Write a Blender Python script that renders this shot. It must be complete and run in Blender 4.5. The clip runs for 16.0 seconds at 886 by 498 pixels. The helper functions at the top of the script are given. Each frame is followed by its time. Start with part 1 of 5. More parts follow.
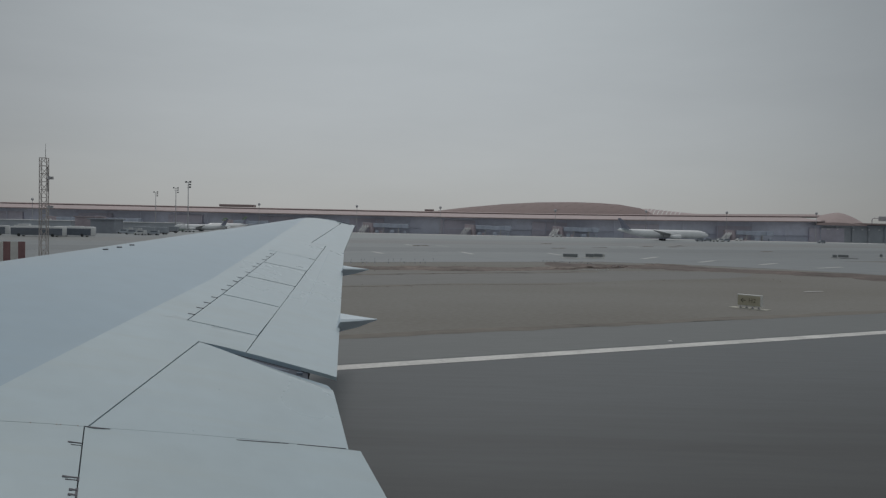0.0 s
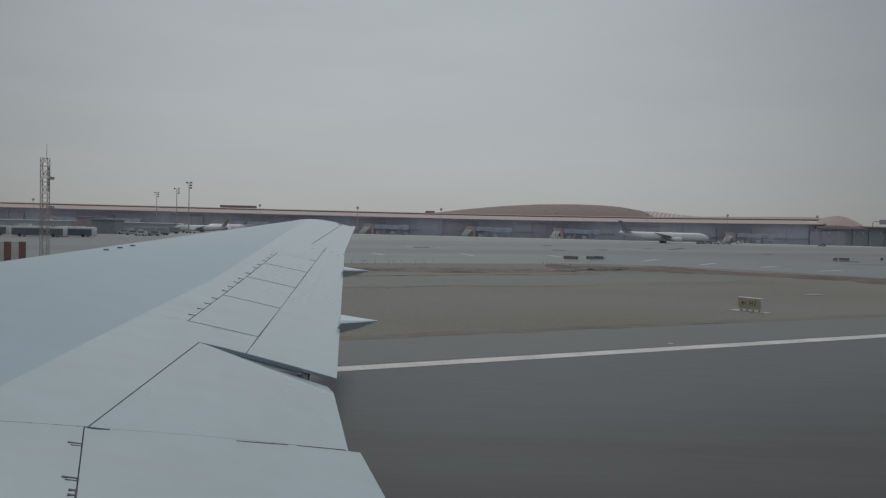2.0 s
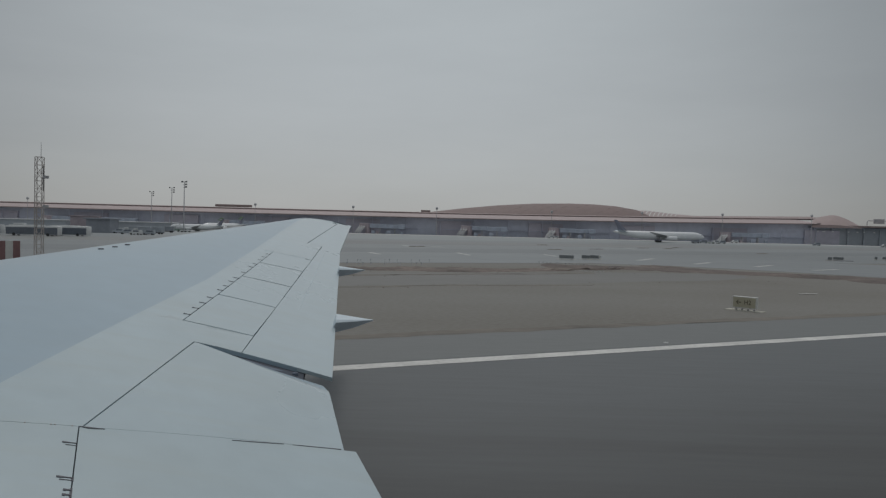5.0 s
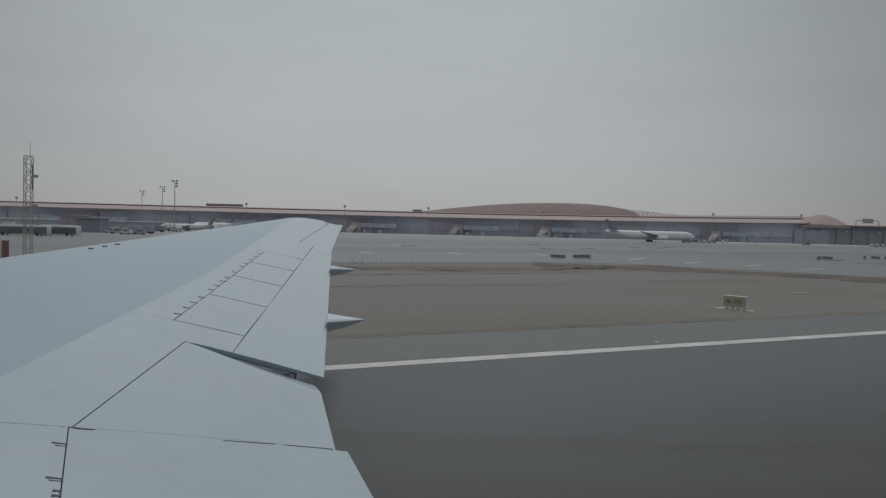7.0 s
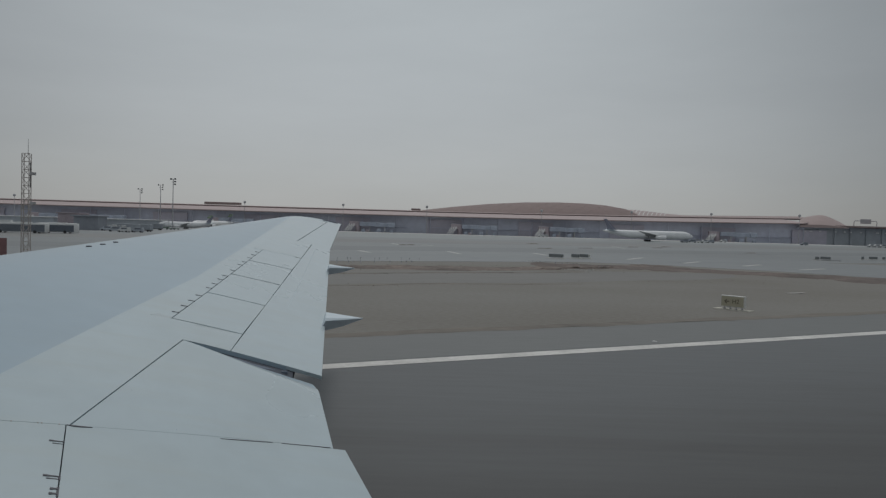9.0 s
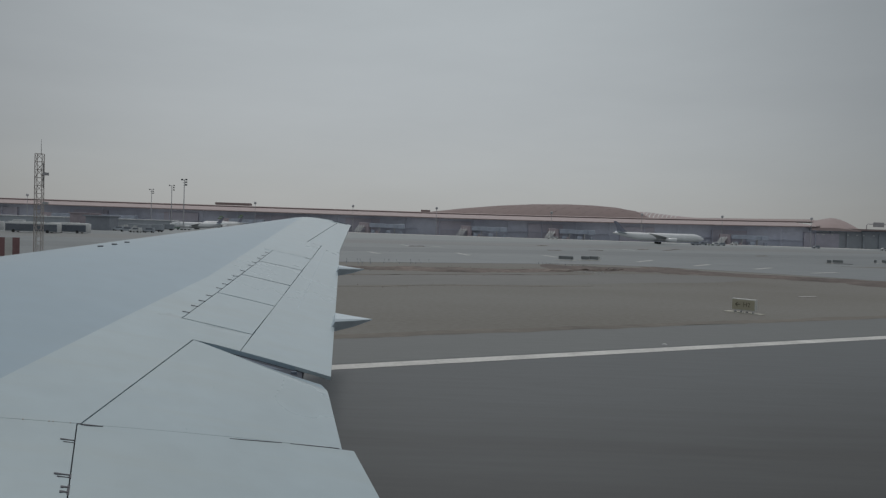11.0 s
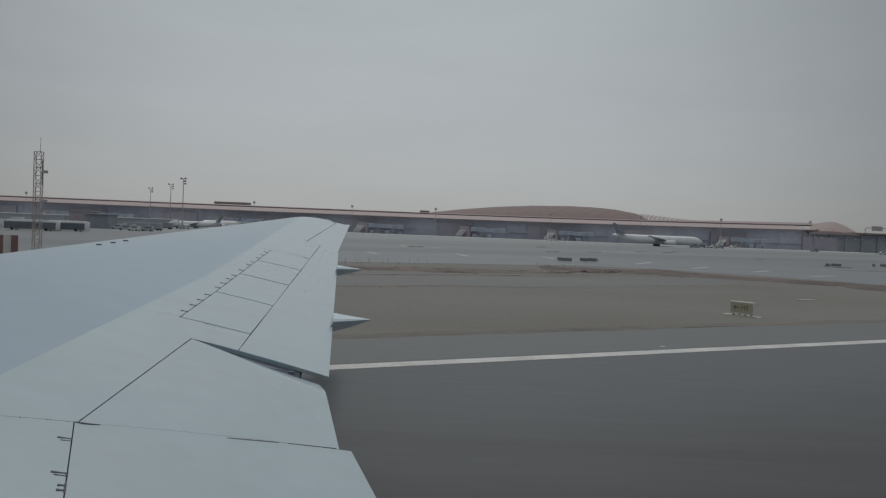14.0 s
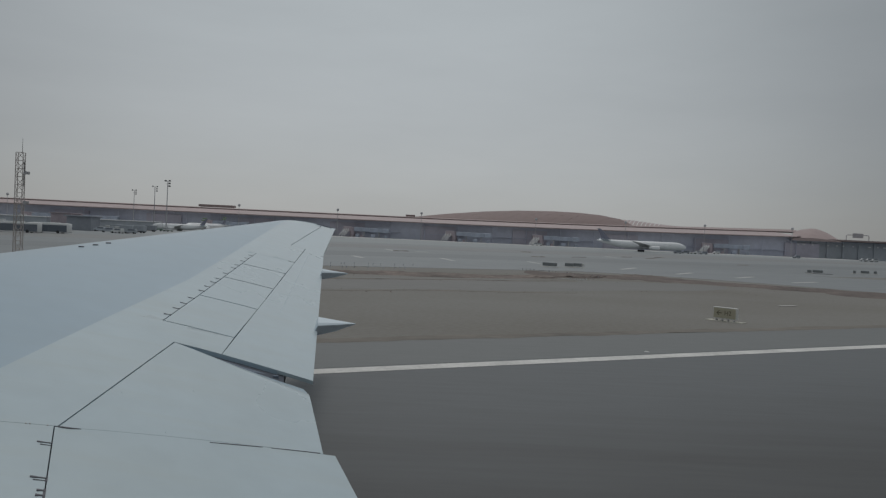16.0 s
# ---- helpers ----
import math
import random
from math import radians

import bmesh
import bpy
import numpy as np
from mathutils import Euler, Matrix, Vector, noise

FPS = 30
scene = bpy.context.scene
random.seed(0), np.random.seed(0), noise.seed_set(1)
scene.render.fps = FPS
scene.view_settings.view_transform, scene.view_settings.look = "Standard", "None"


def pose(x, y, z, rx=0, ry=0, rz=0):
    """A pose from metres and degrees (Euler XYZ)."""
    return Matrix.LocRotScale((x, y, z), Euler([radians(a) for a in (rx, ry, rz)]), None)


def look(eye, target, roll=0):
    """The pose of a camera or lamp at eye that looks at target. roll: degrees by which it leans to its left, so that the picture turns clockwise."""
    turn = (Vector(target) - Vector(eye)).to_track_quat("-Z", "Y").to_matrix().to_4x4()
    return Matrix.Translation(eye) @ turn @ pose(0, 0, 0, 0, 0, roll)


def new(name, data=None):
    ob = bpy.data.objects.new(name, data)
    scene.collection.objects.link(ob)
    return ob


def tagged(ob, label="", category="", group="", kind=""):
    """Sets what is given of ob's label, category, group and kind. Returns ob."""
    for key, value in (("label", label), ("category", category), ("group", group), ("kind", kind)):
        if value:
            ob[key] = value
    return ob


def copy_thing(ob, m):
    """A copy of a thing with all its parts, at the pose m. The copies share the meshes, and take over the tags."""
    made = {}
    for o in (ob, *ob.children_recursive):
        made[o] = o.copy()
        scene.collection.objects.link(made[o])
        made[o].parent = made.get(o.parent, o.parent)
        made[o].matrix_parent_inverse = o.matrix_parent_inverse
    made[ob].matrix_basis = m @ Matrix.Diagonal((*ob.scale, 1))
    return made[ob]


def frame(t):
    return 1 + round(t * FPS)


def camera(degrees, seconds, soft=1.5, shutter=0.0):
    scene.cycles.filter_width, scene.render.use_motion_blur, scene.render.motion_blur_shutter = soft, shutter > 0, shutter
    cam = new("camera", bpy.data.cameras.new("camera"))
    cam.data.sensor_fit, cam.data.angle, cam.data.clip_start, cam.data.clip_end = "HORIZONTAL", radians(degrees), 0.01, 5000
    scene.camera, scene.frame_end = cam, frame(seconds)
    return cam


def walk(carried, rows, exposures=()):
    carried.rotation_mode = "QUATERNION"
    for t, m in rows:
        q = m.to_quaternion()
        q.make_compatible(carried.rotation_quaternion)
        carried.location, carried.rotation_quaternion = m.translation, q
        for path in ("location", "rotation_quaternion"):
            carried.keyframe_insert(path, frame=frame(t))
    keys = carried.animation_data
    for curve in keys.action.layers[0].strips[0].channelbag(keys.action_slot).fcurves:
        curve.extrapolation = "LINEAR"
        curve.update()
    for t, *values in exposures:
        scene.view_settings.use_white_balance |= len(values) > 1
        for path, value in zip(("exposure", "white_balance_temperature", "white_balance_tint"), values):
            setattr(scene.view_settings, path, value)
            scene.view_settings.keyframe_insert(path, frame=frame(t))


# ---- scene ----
cam = camera(62.3, 16.0, soft=1.3)
# Seconds, pitch, roll and yaw of a phone held at a cabin window.
TURNS = [
    (0.0, -1.73, -1.18, 1.05), (0.5, -1.66, -1.14, 1.00), (1.0, -1.59, -1.21, 1.07), (1.5, -1.61, -1.27, 1.15),
    (2.0, -1.60, -1.39, 1.10), (2.5, -1.58, -1.30, 1.00), (3.0, -1.75, -1.17, 0.87), (3.5, -1.79, -1.32, 0.81),
    (4.0, -1.73, -1.29, 0.89), (6.5, -1.63, -1.57, 0.39), (7.0, -1.68, -1.41, 0.11), (7.5, -1.66, -1.58, -0.00),
    (8.0, -1.73, -1.48, -0.09), (8.5, -1.76, -1.55, -0.13), (11.0, -1.66, -1.85, 0.74), (11.5, -1.64, -1.83, 0.63),
    (12.0, -1.72, -1.86, 0.52), (12.5, -1.73, -2.07, 0.54), (13.0, -1.72, -2.13, 0.59), (13.5, -1.65, -2.20, 0.71),
    (14.0, -1.60, -2.26, 0.66), (14.5, -1.64, -2.27, 0.46), (15.0, -1.61, -2.51, 0.41), (15.5, -1.59, -2.47, 0.17),
    (16.0, -1.21, -2.63, -0.46)]
EYE = (0.0, 0.0, 5.52)
walk(cam, [(t, pose(*EYE, 90 + pitch, roll, yaw)) for t, pitch, roll, yaw in TURNS], [(0.0, 0.19), (16.0, 0.19)])

# ---- sky and sun ----
SUN_UP, SUN_ROUND = 62, 356          # degrees: height, and bearing from north over east
world = bpy.data.worlds.new("overcast_sky")
scene.world = world
world.use_nodes = True
wn, wl = world.node_tree.nodes, world.node_tree.links
wn.clear()
w_out = wn.new("ShaderNodeOutputWorld")
w_sum = wn.new("ShaderNodeAddShader")
w_clear = wn.new("ShaderNodeBackground")
w_cloud = wn.new("ShaderNodeBackground")
sky = wn.new("ShaderNodeTexSky")
sky.sky_type, sky.sun_disc = "NISHITA", False
sky.sun_elevation, sky.sun_rotation, sky.dust_density = radians(SUN_UP), radians(SUN_ROUND), 1.0
w_clear.inputs["Strength"].default_value = 0.006
wl.new(sky.outputs[0], w_clear.inputs["Color"])
w_tc = wn.new("ShaderNodeTexCoord")
w_sep = wn.new("ShaderNodeSeparateXYZ")
wl.new(w_tc.outputs["Generated"], w_sep.inputs[0])
w_ramp = wn.new("ShaderNodeValToRGB")
el = w_ramp.color_ramp.elements
el[0].position, el[0].color = 0.0, (0.283, 0.290, 0.294, 1)
el[1].position, el[1].color = 1.0, (0.462, 0.492, 0.506, 1)
e2 = el.new(0.07)
e2.color = (0.308, 0.319, 0.325, 1)
e3 = el.new(0.30)
e3.color = (0.345, 0.371, 0.379, 1)
wl.new(w_sep.outputs["Z"], w_ramp.inputs[0])
w_map = wn.new("ShaderNodeMapping")
w_map.inputs["Scale"].default_value = (1.6, 1.6, 7.0)
wl.new(w_tc.outputs["Generated"], w_map.inputs[0])
w_noise = wn.new("ShaderNodeTexNoise")
w_noise.inputs["Scale"].default_value, w_noise.inputs["Detail"].default_value = 2.2, 6
w_noise.inputs["Roughness"].default_value = 0.55
wl.new(w_map.outputs[0], w_noise.inputs["Vector"])
w_range = wn.new("ShaderNodeMapRange")
w_range.inputs["From Min"].default_value, w_range.inputs["From Max"].default_value = 0.3, 0.72
w_range.inputs["To Min"].default_value, w_range.inputs["To Max"].default_value = 0.965, 1.035
wl.new(w_noise.outputs["Fac"], w_range.inputs["Value"])
wl.new(w_ramp.outputs[0], w_cloud.inputs["Color"])
# The low cloud is brightest below the hidden sun.
w_dot = wn.new("ShaderNodeVectorMath")
w_dot.operation = "DOT_PRODUCT"
w_dot.inputs[1].default_value = (math.sin(radians(SUN_ROUND)), math.cos(radians(SUN_ROUND)), 0.0)
wl.new(w_tc.outputs["Generated"], w_dot.inputs[0])
w_glow = wn.new("ShaderNodeMapRange")
w_glow.interpolation_type = "SMOOTHSTEP"
w_glow.inputs["From Min"].default_value, w_glow.inputs["From Max"].default_value = 0.77, 1.00
w_glow.inputs["To Min"].default_value, w_glow.inputs["To Max"].default_value = 0.61, 1.03
wl.new(w_dot.outputs["Value"], w_glow.inputs["Value"])
w_mul = wn.new("ShaderNodeMath")
w_mul.operation = "MULTIPLY"
wl.new(w_range.outputs[0], w_mul.inputs[0]), wl.new(w_glow.outputs[0], w_mul.inputs[1])
wl.new(w_mul.outputs[0], w_cloud.inputs["Strength"])
wl.new(w_clear.outputs[0], w_sum.inputs[0])
wl.new(w_cloud.outputs[0], w_sum.inputs[1])
wl.new(w_sum.outputs[0], w_out.inputs["Surface"])

sun = new("sun", bpy.data.lights.new("sun", "SUN"))
sun.data.energy, sun.data.angle, sun.data.color = 0.72, radians(10), (1.0, 0.975, 0.935)
s_dir = Vector((math.sin(radians(SUN_ROUND)) * math.cos(radians(SUN_UP)), math.cos(radians(SUN_ROUND)) * math.cos(radians(SUN_UP)), math.sin(radians(SUN_UP))))
sun.matrix_world = look(s_dir * 300, (0, 0, 0))

# ---- the airfield's own axes: a along the runway, p across it, counted from the cabin window ----
AX = 26.05
UX, UY = math.cos(radians(AX)), math.sin(radians(AX))


def G(a, p, z=0.0):
    return Vector((a * UX - p * UY, a * UY + p * UX, z))


def stand(a, p, turn=0.0, z=0.0):
    return pose(*G(a, p, z), 0, 0, AX + turn)


# ---- materials ----
def mat(name, colour, rough=0.6, metal=0.0, var=0.12, fine=8.0, coarse=0.5, bump=0.1, tint=None, spread=0.0, coat=0.0, stretch=None):
    """Two scales of noise on the colour and the roughness, with a fine relief."""
    m = bpy.data.materials.new(name)
    m.use_nodes = True
    n, l = m.node_tree.nodes, m.node_tree.links
    b = n["Principled BSDF"]
    b.inputs["Metallic"].default_value = metal
    b.inputs["Coat Weight"].default_value = coat
    b.inputs["Coat Roughness"].default_value = 0.15
    tc = n.new("ShaderNodeTexCoord")
    src = tc.outputs["Object"]
    if stretch:
        mp = n.new("ShaderNodeMapping")
        mp.inputs["Rotation"].default_value = (0, 0, -radians(stretch[1]))
        mp.inputs["Scale"].default_value = stretch[0]
        l.new(src, mp.inputs[0])
        src = mp.outputs[0]
    outs = []
    for scale, detail in ((fine, 4), (coarse, 6)):
        t = n.new("ShaderNodeTexNoise")
        t.inputs["Scale"].default_value, t.inputs["Detail"].default_value = scale, detail
        l.new(src, t.inputs["Vector"])
        outs.append(t.outputs["Fac"])
    mid = n.new("ShaderNodeMix")
    mid.data_type = "FLOAT"
    mid.inputs[0].default_value = 0.62
    l.new(outs[0], mid.inputs[2]), l.new(outs[1], mid.inputs[3])
    ramp = n.new("ShaderNodeValToRGB")
    dark = tuple(c * (1 - 1.6 * var) for c in colour)
    light = tuple(min(1, c * (1 + 1.6 * var)) for c in (tint or colour))
    ramp.color_ramp.elements[0].position, ramp.color_ramp.elements[0].color = 0.32, (*dark, 1)
    ramp.color_ramp.elements[1].position, ramp.color_ramp.elements[1].color = 0.68, (*light, 1)
    l.new(mid.outputs[0], ramp.inputs[0])
    final = ramp.outputs[0]
    if spread:
        info = n.new("ShaderNodeObjectInfo")
        hs = n.new("ShaderNodeHueSaturation")
        mr = n.new("ShaderNodeMapRange")
        mr.inputs["To Min"].default_value, mr.inputs["To Max"].default_value = 1 - spread, 1 + spread
        l.new(info.outputs["Random"], mr.inputs["Value"])
        l.new(mr.outputs[0], hs.inputs["Value"]), l.new(final, hs.inputs["Color"])
        final = hs.outputs[0]
    l.new(final, b.inputs["Base Color"])
    rr = n.new("ShaderNodeMapRange")
    rr.inputs["To Min"].default_value, rr.inputs["To Max"].default_value = max(0.02, rough - 0.12), min(1, rough + 0.12)
    l.new(outs[1], rr.inputs["Value"]), l.new(rr.outputs[0], b.inputs["Roughness"])
    if bump:
        bp = n.new("ShaderNodeBump")
        bp.inputs["Strength"].default_value, bp.inputs["Distance"].default_value = bump, 0.02
        l.new(outs[0], bp.inputs["Height"]), l.new(bp.outputs[0], b.inputs["Normal"])
    return m


SOIL = mat("sandy_soil", (0.200, 0.182, 0.158), 0.95, var=0.13, fine=4.0, coarse=0.045, bump=0.3, tint=(0.196, 0.194, 0.184), stretch=((0.6, 1.0, 1.0), AX))
EARTH = mat("dug_earth", (0.125, 0.100, 0.090), 0.95, var=0.25, fine=1.6, coarse=0.2, bump=1.0, tint=(0.185, 0.152, 0.135), stretch=((0.8, 1.0, 1.0), AX))
RED_EARTH = mat("reddish_dug_earth", (0.108, 0.087, 0.079), 0.95, var=0.22, fine=1.6, coarse=0.2, bump=0.8, tint=(0.150, 0.122, 0.110), stretch=((0.8, 1.0, 1.0), AX))
RUNWAY = mat("runway_asphalt", (0.076, 0.079, 0.082), 0.62, var=0.10, fine=3.0, coarse=0.07, bump=0.3, stretch=((0.12, 1.0, 1.0), AX))
STRIP = mat("compacted_grey_soil", (0.178, 0.175, 0.169), 0.75, var=0.10, fine=0.9, coarse=0.04, bump=0.4, stretch=((0.3, 1.0, 1.0), AX))
SHOULDER = mat("shoulder_asphalt", (0.142, 0.149, 0.150), 0.62, var=0.08, fine=2.5, coarse=0.06, bump=0.3, stretch=((0.2, 1.0, 1.0), AX))
TAXI = mat("taxiway_asphalt", (0.188, 0.202, 0.211), 0.55, var=0.17, fine=0.6, coarse=0.022, bump=0.2, stretch=((0.35, 1.0, 1.0), AX))
APRON = mat("apron_concrete", (0.233, 0.249, 0.257), 0.55, var=0.15, fine=0.4, coarse=0.012, bump=0.15, stretch=((0.4, 1.0, 1.0), AX))
PALE_ROAD = mat("pale_brown_concrete", (0.155, 0.148, 0.138), 0.65, var=0.1, fine=2.0, coarse=0.08, bump=0.2, stretch=((0.3, 1.0, 1.0), AX))
WARM_BAND = mat("warm_grey_asphalt", (0.202, 0.205, 0.204), 0.6, var=0.16, fine=0.5, coarse=0.03, bump=0.2, stretch=((0.25, 1.0, 1.0), AX))
COOL_BAND = mat("bluish_grey_asphalt", (0.160, 0.172, 0.178), 0.55, var=0.14, fine=0.5, coarse=0.03, bump=0.2, stretch=((0.25, 1.0, 1.0), AX))
WHITE_LINE = mat("worn_white_paint", (0.60, 0.59, 0.57), 0.75, var=0.16, fine=5.0, coarse=0.5, bump=0.2)
DASH_PAINT = mat("faded_white_paint", (0.52, 0.52, 0.51), 0.7, var=0.06, fine=4.0, coarse=0.5)
GREY_LINE = mat("rubbered_white_paint", (0.33, 0.325, 0.29), 0.8, var=0.22, fine=2.2, coarse=0.5, bump=0.2, stretch=((0.06, 1.0, 1.0), AX))
YELLOW_LINE = mat("yellow_paint", (0.50, 0.36, 0.12), 0.75, var=0.15, fine=4.0, coarse=0.5, bump=0.2)
STAND = mat("pale_stand_concrete", (0.52, 0.52, 0.51), 0.85, var=0.10, fine=0.5, coarse=0.03, bump=0.1)
PAD = mat("pale_concrete_pad", (0.50, 0.48, 0.42), 0.85, var=0.12, fine=2.0, coarse=0.3)
WING_WHITE = mat("wing_light_paint", (0.455, 0.545, 0.588), 0.30, var=0.045, fine=3.0, coarse=0.35, bump=0.02, coat=0.45)
WING_GREY = mat("wing_blue_grey_paint", (0.350, 0.450, 0.525), 0.32, var=0.04, fine=2.0, coarse=0.25, bump=0.02, coat=0.25)
WING_DARK = mat("wing_gap_shade", (0.075, 0.086, 0.108), 0.95, var=0.2, fine=6.0, coarse=1.0)
SLOT_SHADE = mat("slot_blue_grey_shade", (0.17, 0.20, 0.25), 0.85, var=0.08, fine=4.0, coarse=1.0, bump=0.02)
SEAL = mat("grimy_fitting_and_gap_shade", (0.10, 0.10, 0.115), 0.7, var=0.2, fine=20.0, coarse=3.0)
FAIRING = mat("fairing_grey_paint", (0.60, 0.68, 0.74), 0.6, var=0.06, fine=3.0, coarse=0.6, bump=0.02)
SKIN = mat("fuselage_white_paint", (0.83, 0.84, 0.85), 0.35, var=0.04, fine=2.0, coarse=0.3, bump=0.02, coat=0.2)
# Dark so that the unseen fuselage bounces little light onto the wing root.
OWN_SKIN = mat("fuselage_low_bounce_grey", (0.17, 0.178, 0.186), 0.4, var=0.04, fine=2.0, coarse=0.3, bump=0.02, coat=0.2)
ROOF_PINK = mat("terminal_rose_roofing", (0.36, 0.28, 0.273), 0.7, var=0.07, fine=0.25, coarse=0.02, bump=0.05)
ROOF_DEEP = mat("terminal_dome_roofing", (0.232, 0.167, 0.160), 0.7, var=0.08, fine=0.2, coarse=0.015, bump=0.05)
ROOF_LIGHT = mat("terminal_light_roofing", (0.425, 0.342, 0.340), 0.65, var=0.06, fine=0.2, coarse=0.02, bump=0.05)
BROWN = mat("brown_fascia", (0.30, 0.235, 0.227), 0.6, var=0.10, fine=0.4, coarse=0.05, bump=0.03)
# Distance haze is put into both facade colours, which are lightened and blued.
FACADE = mat("facade_hazed_glass", (0.62, 0.645, 0.755), 0.35, metal=0.15, var=0.09, fine=0.3, coarse=0.03, bump=0.02)
FACADE_BROWN = mat("facade_hazed_brown_wall", (0.60, 0.575, 0.66), 0.6, var=0.08, fine=0.3, coarse=0.03, bump=0.05)
ARCADE = mat("arcade_shaded_wall", (0.46, 0.49, 0.53), 0.6, var=0.1, fine=0.3, coarse=0.05, bump=0.03)
COLUMN = mat("facade_grey_column", (0.46, 0.47, 0.53), 0.7, var=0.1, fine=0.5, coarse=0.1)
STEEL = mat("galvanised_steel", (0.44, 0.44, 0.46), 0.5, metal=0.3, var=0.12, fine=3.0, coarse=0.4)
DARK = mat("dark_metal", (0.12, 0.12, 0.128), 0.6, var=0.15, fine=4.0, coarse=0.5)
RUBBER = mat("black_rubber", (0.045, 0.045, 0.046), 0.85, var=0.15, fine=8.0, coarse=1.0)
GLASS_DARK = mat("tinted_window", (0.15, 0.17, 0.20), 0.12, var=0.1, fine=2.0, coarse=0.4, bump=0)
VEHICLE_WHITE = mat("vehicle_white_paint", (0.62, 0.63, 0.63), 0.4, var=0.06, fine=2.0, coarse=0.3, bump=0.02, spread=0.12)
VEHICLE_GREY = mat("vehicle_grey_paint", (0.38, 0.41, 0.45), 0.5, var=0.1, fine=2.0, coarse=0.3, bump=0.02, spread=0.3)
SHED_GREY = mat("blue_grey_cladding", (0.30, 0.32, 0.36), 0.6, var=0.1, fine=0.6, coarse=0.08)
BRIDGE = mat("boarding_bridge_grey", (0.36, 0.40, 0.48), 0.5, var=0.15, fine=1.0, coarse=0.2)
ROSE_WALL = mat("rose_wall_panel", (0.42, 0.36, 0.39), 0.7, var=0.12, fine=1.0, coarse=0.2)
GREEN = mat("ground_equipment_green", (0.13, 0.22, 0.17), 0.55, var=0.1, fine=2.0, coarse=0.3, spread=0.2)
STAIR_WHITE = mat("stair_white_paint", (0.82, 0.82, 0.82), 0.5, var=0.04, fine=2.0, coarse=0.3)
RED = mat("signal_red_paint", (0.24, 0.135, 0.138), 0.6, var=0.12, fine=3.0, coarse=0.4)
ORANGE = mat("windsock_fabric", (0.55, 0.13, 0.06), 0.8, var=0.12, fine=5.0, coarse=0.8)
SIGN_FACE = mat("sign_yellow_face", (0.44, 0.41, 0.31), 0.5, var=0.06, fine=6.0, coarse=1.0, bump=0.02)
LEGEND = mat("faded_black_legend", (0.15, 0.135, 0.10), 0.6, var=0.1, fine=6.0, coarse=1.0)
SIGN_WHITE = mat("sign_white_case", (0.62, 0.62, 0.60), 0.5, var=0.06, fine=6.0, coarse=1.0)
SIGN_DARK = mat("sign_dark_back", (0.22, 0.235, 0.24), 0.6, var=0.12, fine=3.0, coarse=0.6)
TAIL_NAVY = mat("tail_navy_paint", (0.22, 0.225, 0.28), 0.4, var=0.06, fine=1.0, coarse=0.2, bump=0.02)
TAIL_TEAL = mat("tail_teal_paint", (0.04, 0.27, 0.33), 0.4, var=0.06, fine=1.0, coarse=0.2, bump=0.02)
TAIL_GREEN = mat("tail_green_paint", (0.20, 0.33, 0.12), 0.4, var=0.06, fine=1.0, coarse=0.2, bump=0.02)
STONE = mat("obelisk_stone", (0.22, 0.20, 0.19), 0.8, var=0.12, fine=0.8, coarse=0.1)
RUSTED = mat("rusty_grey_steel", (0.47, 0.435, 0.42), 0.7, metal=0.1, var=0.2, fine=2.0, coarse=0.3)
FRINGE = mat("windblown_soil", (0.176, 0.159, 0.140), 0.95, var=0.2, fine=1.4, coarse=0.2, bump=0.6, stretch=((0.6, 1.0, 1.0), AX))
DEBRIS = mat("grey_sheeting", (0.42, 0.42, 0.41), 0.7, var=0.15, fine=3.0, coarse=0.8)


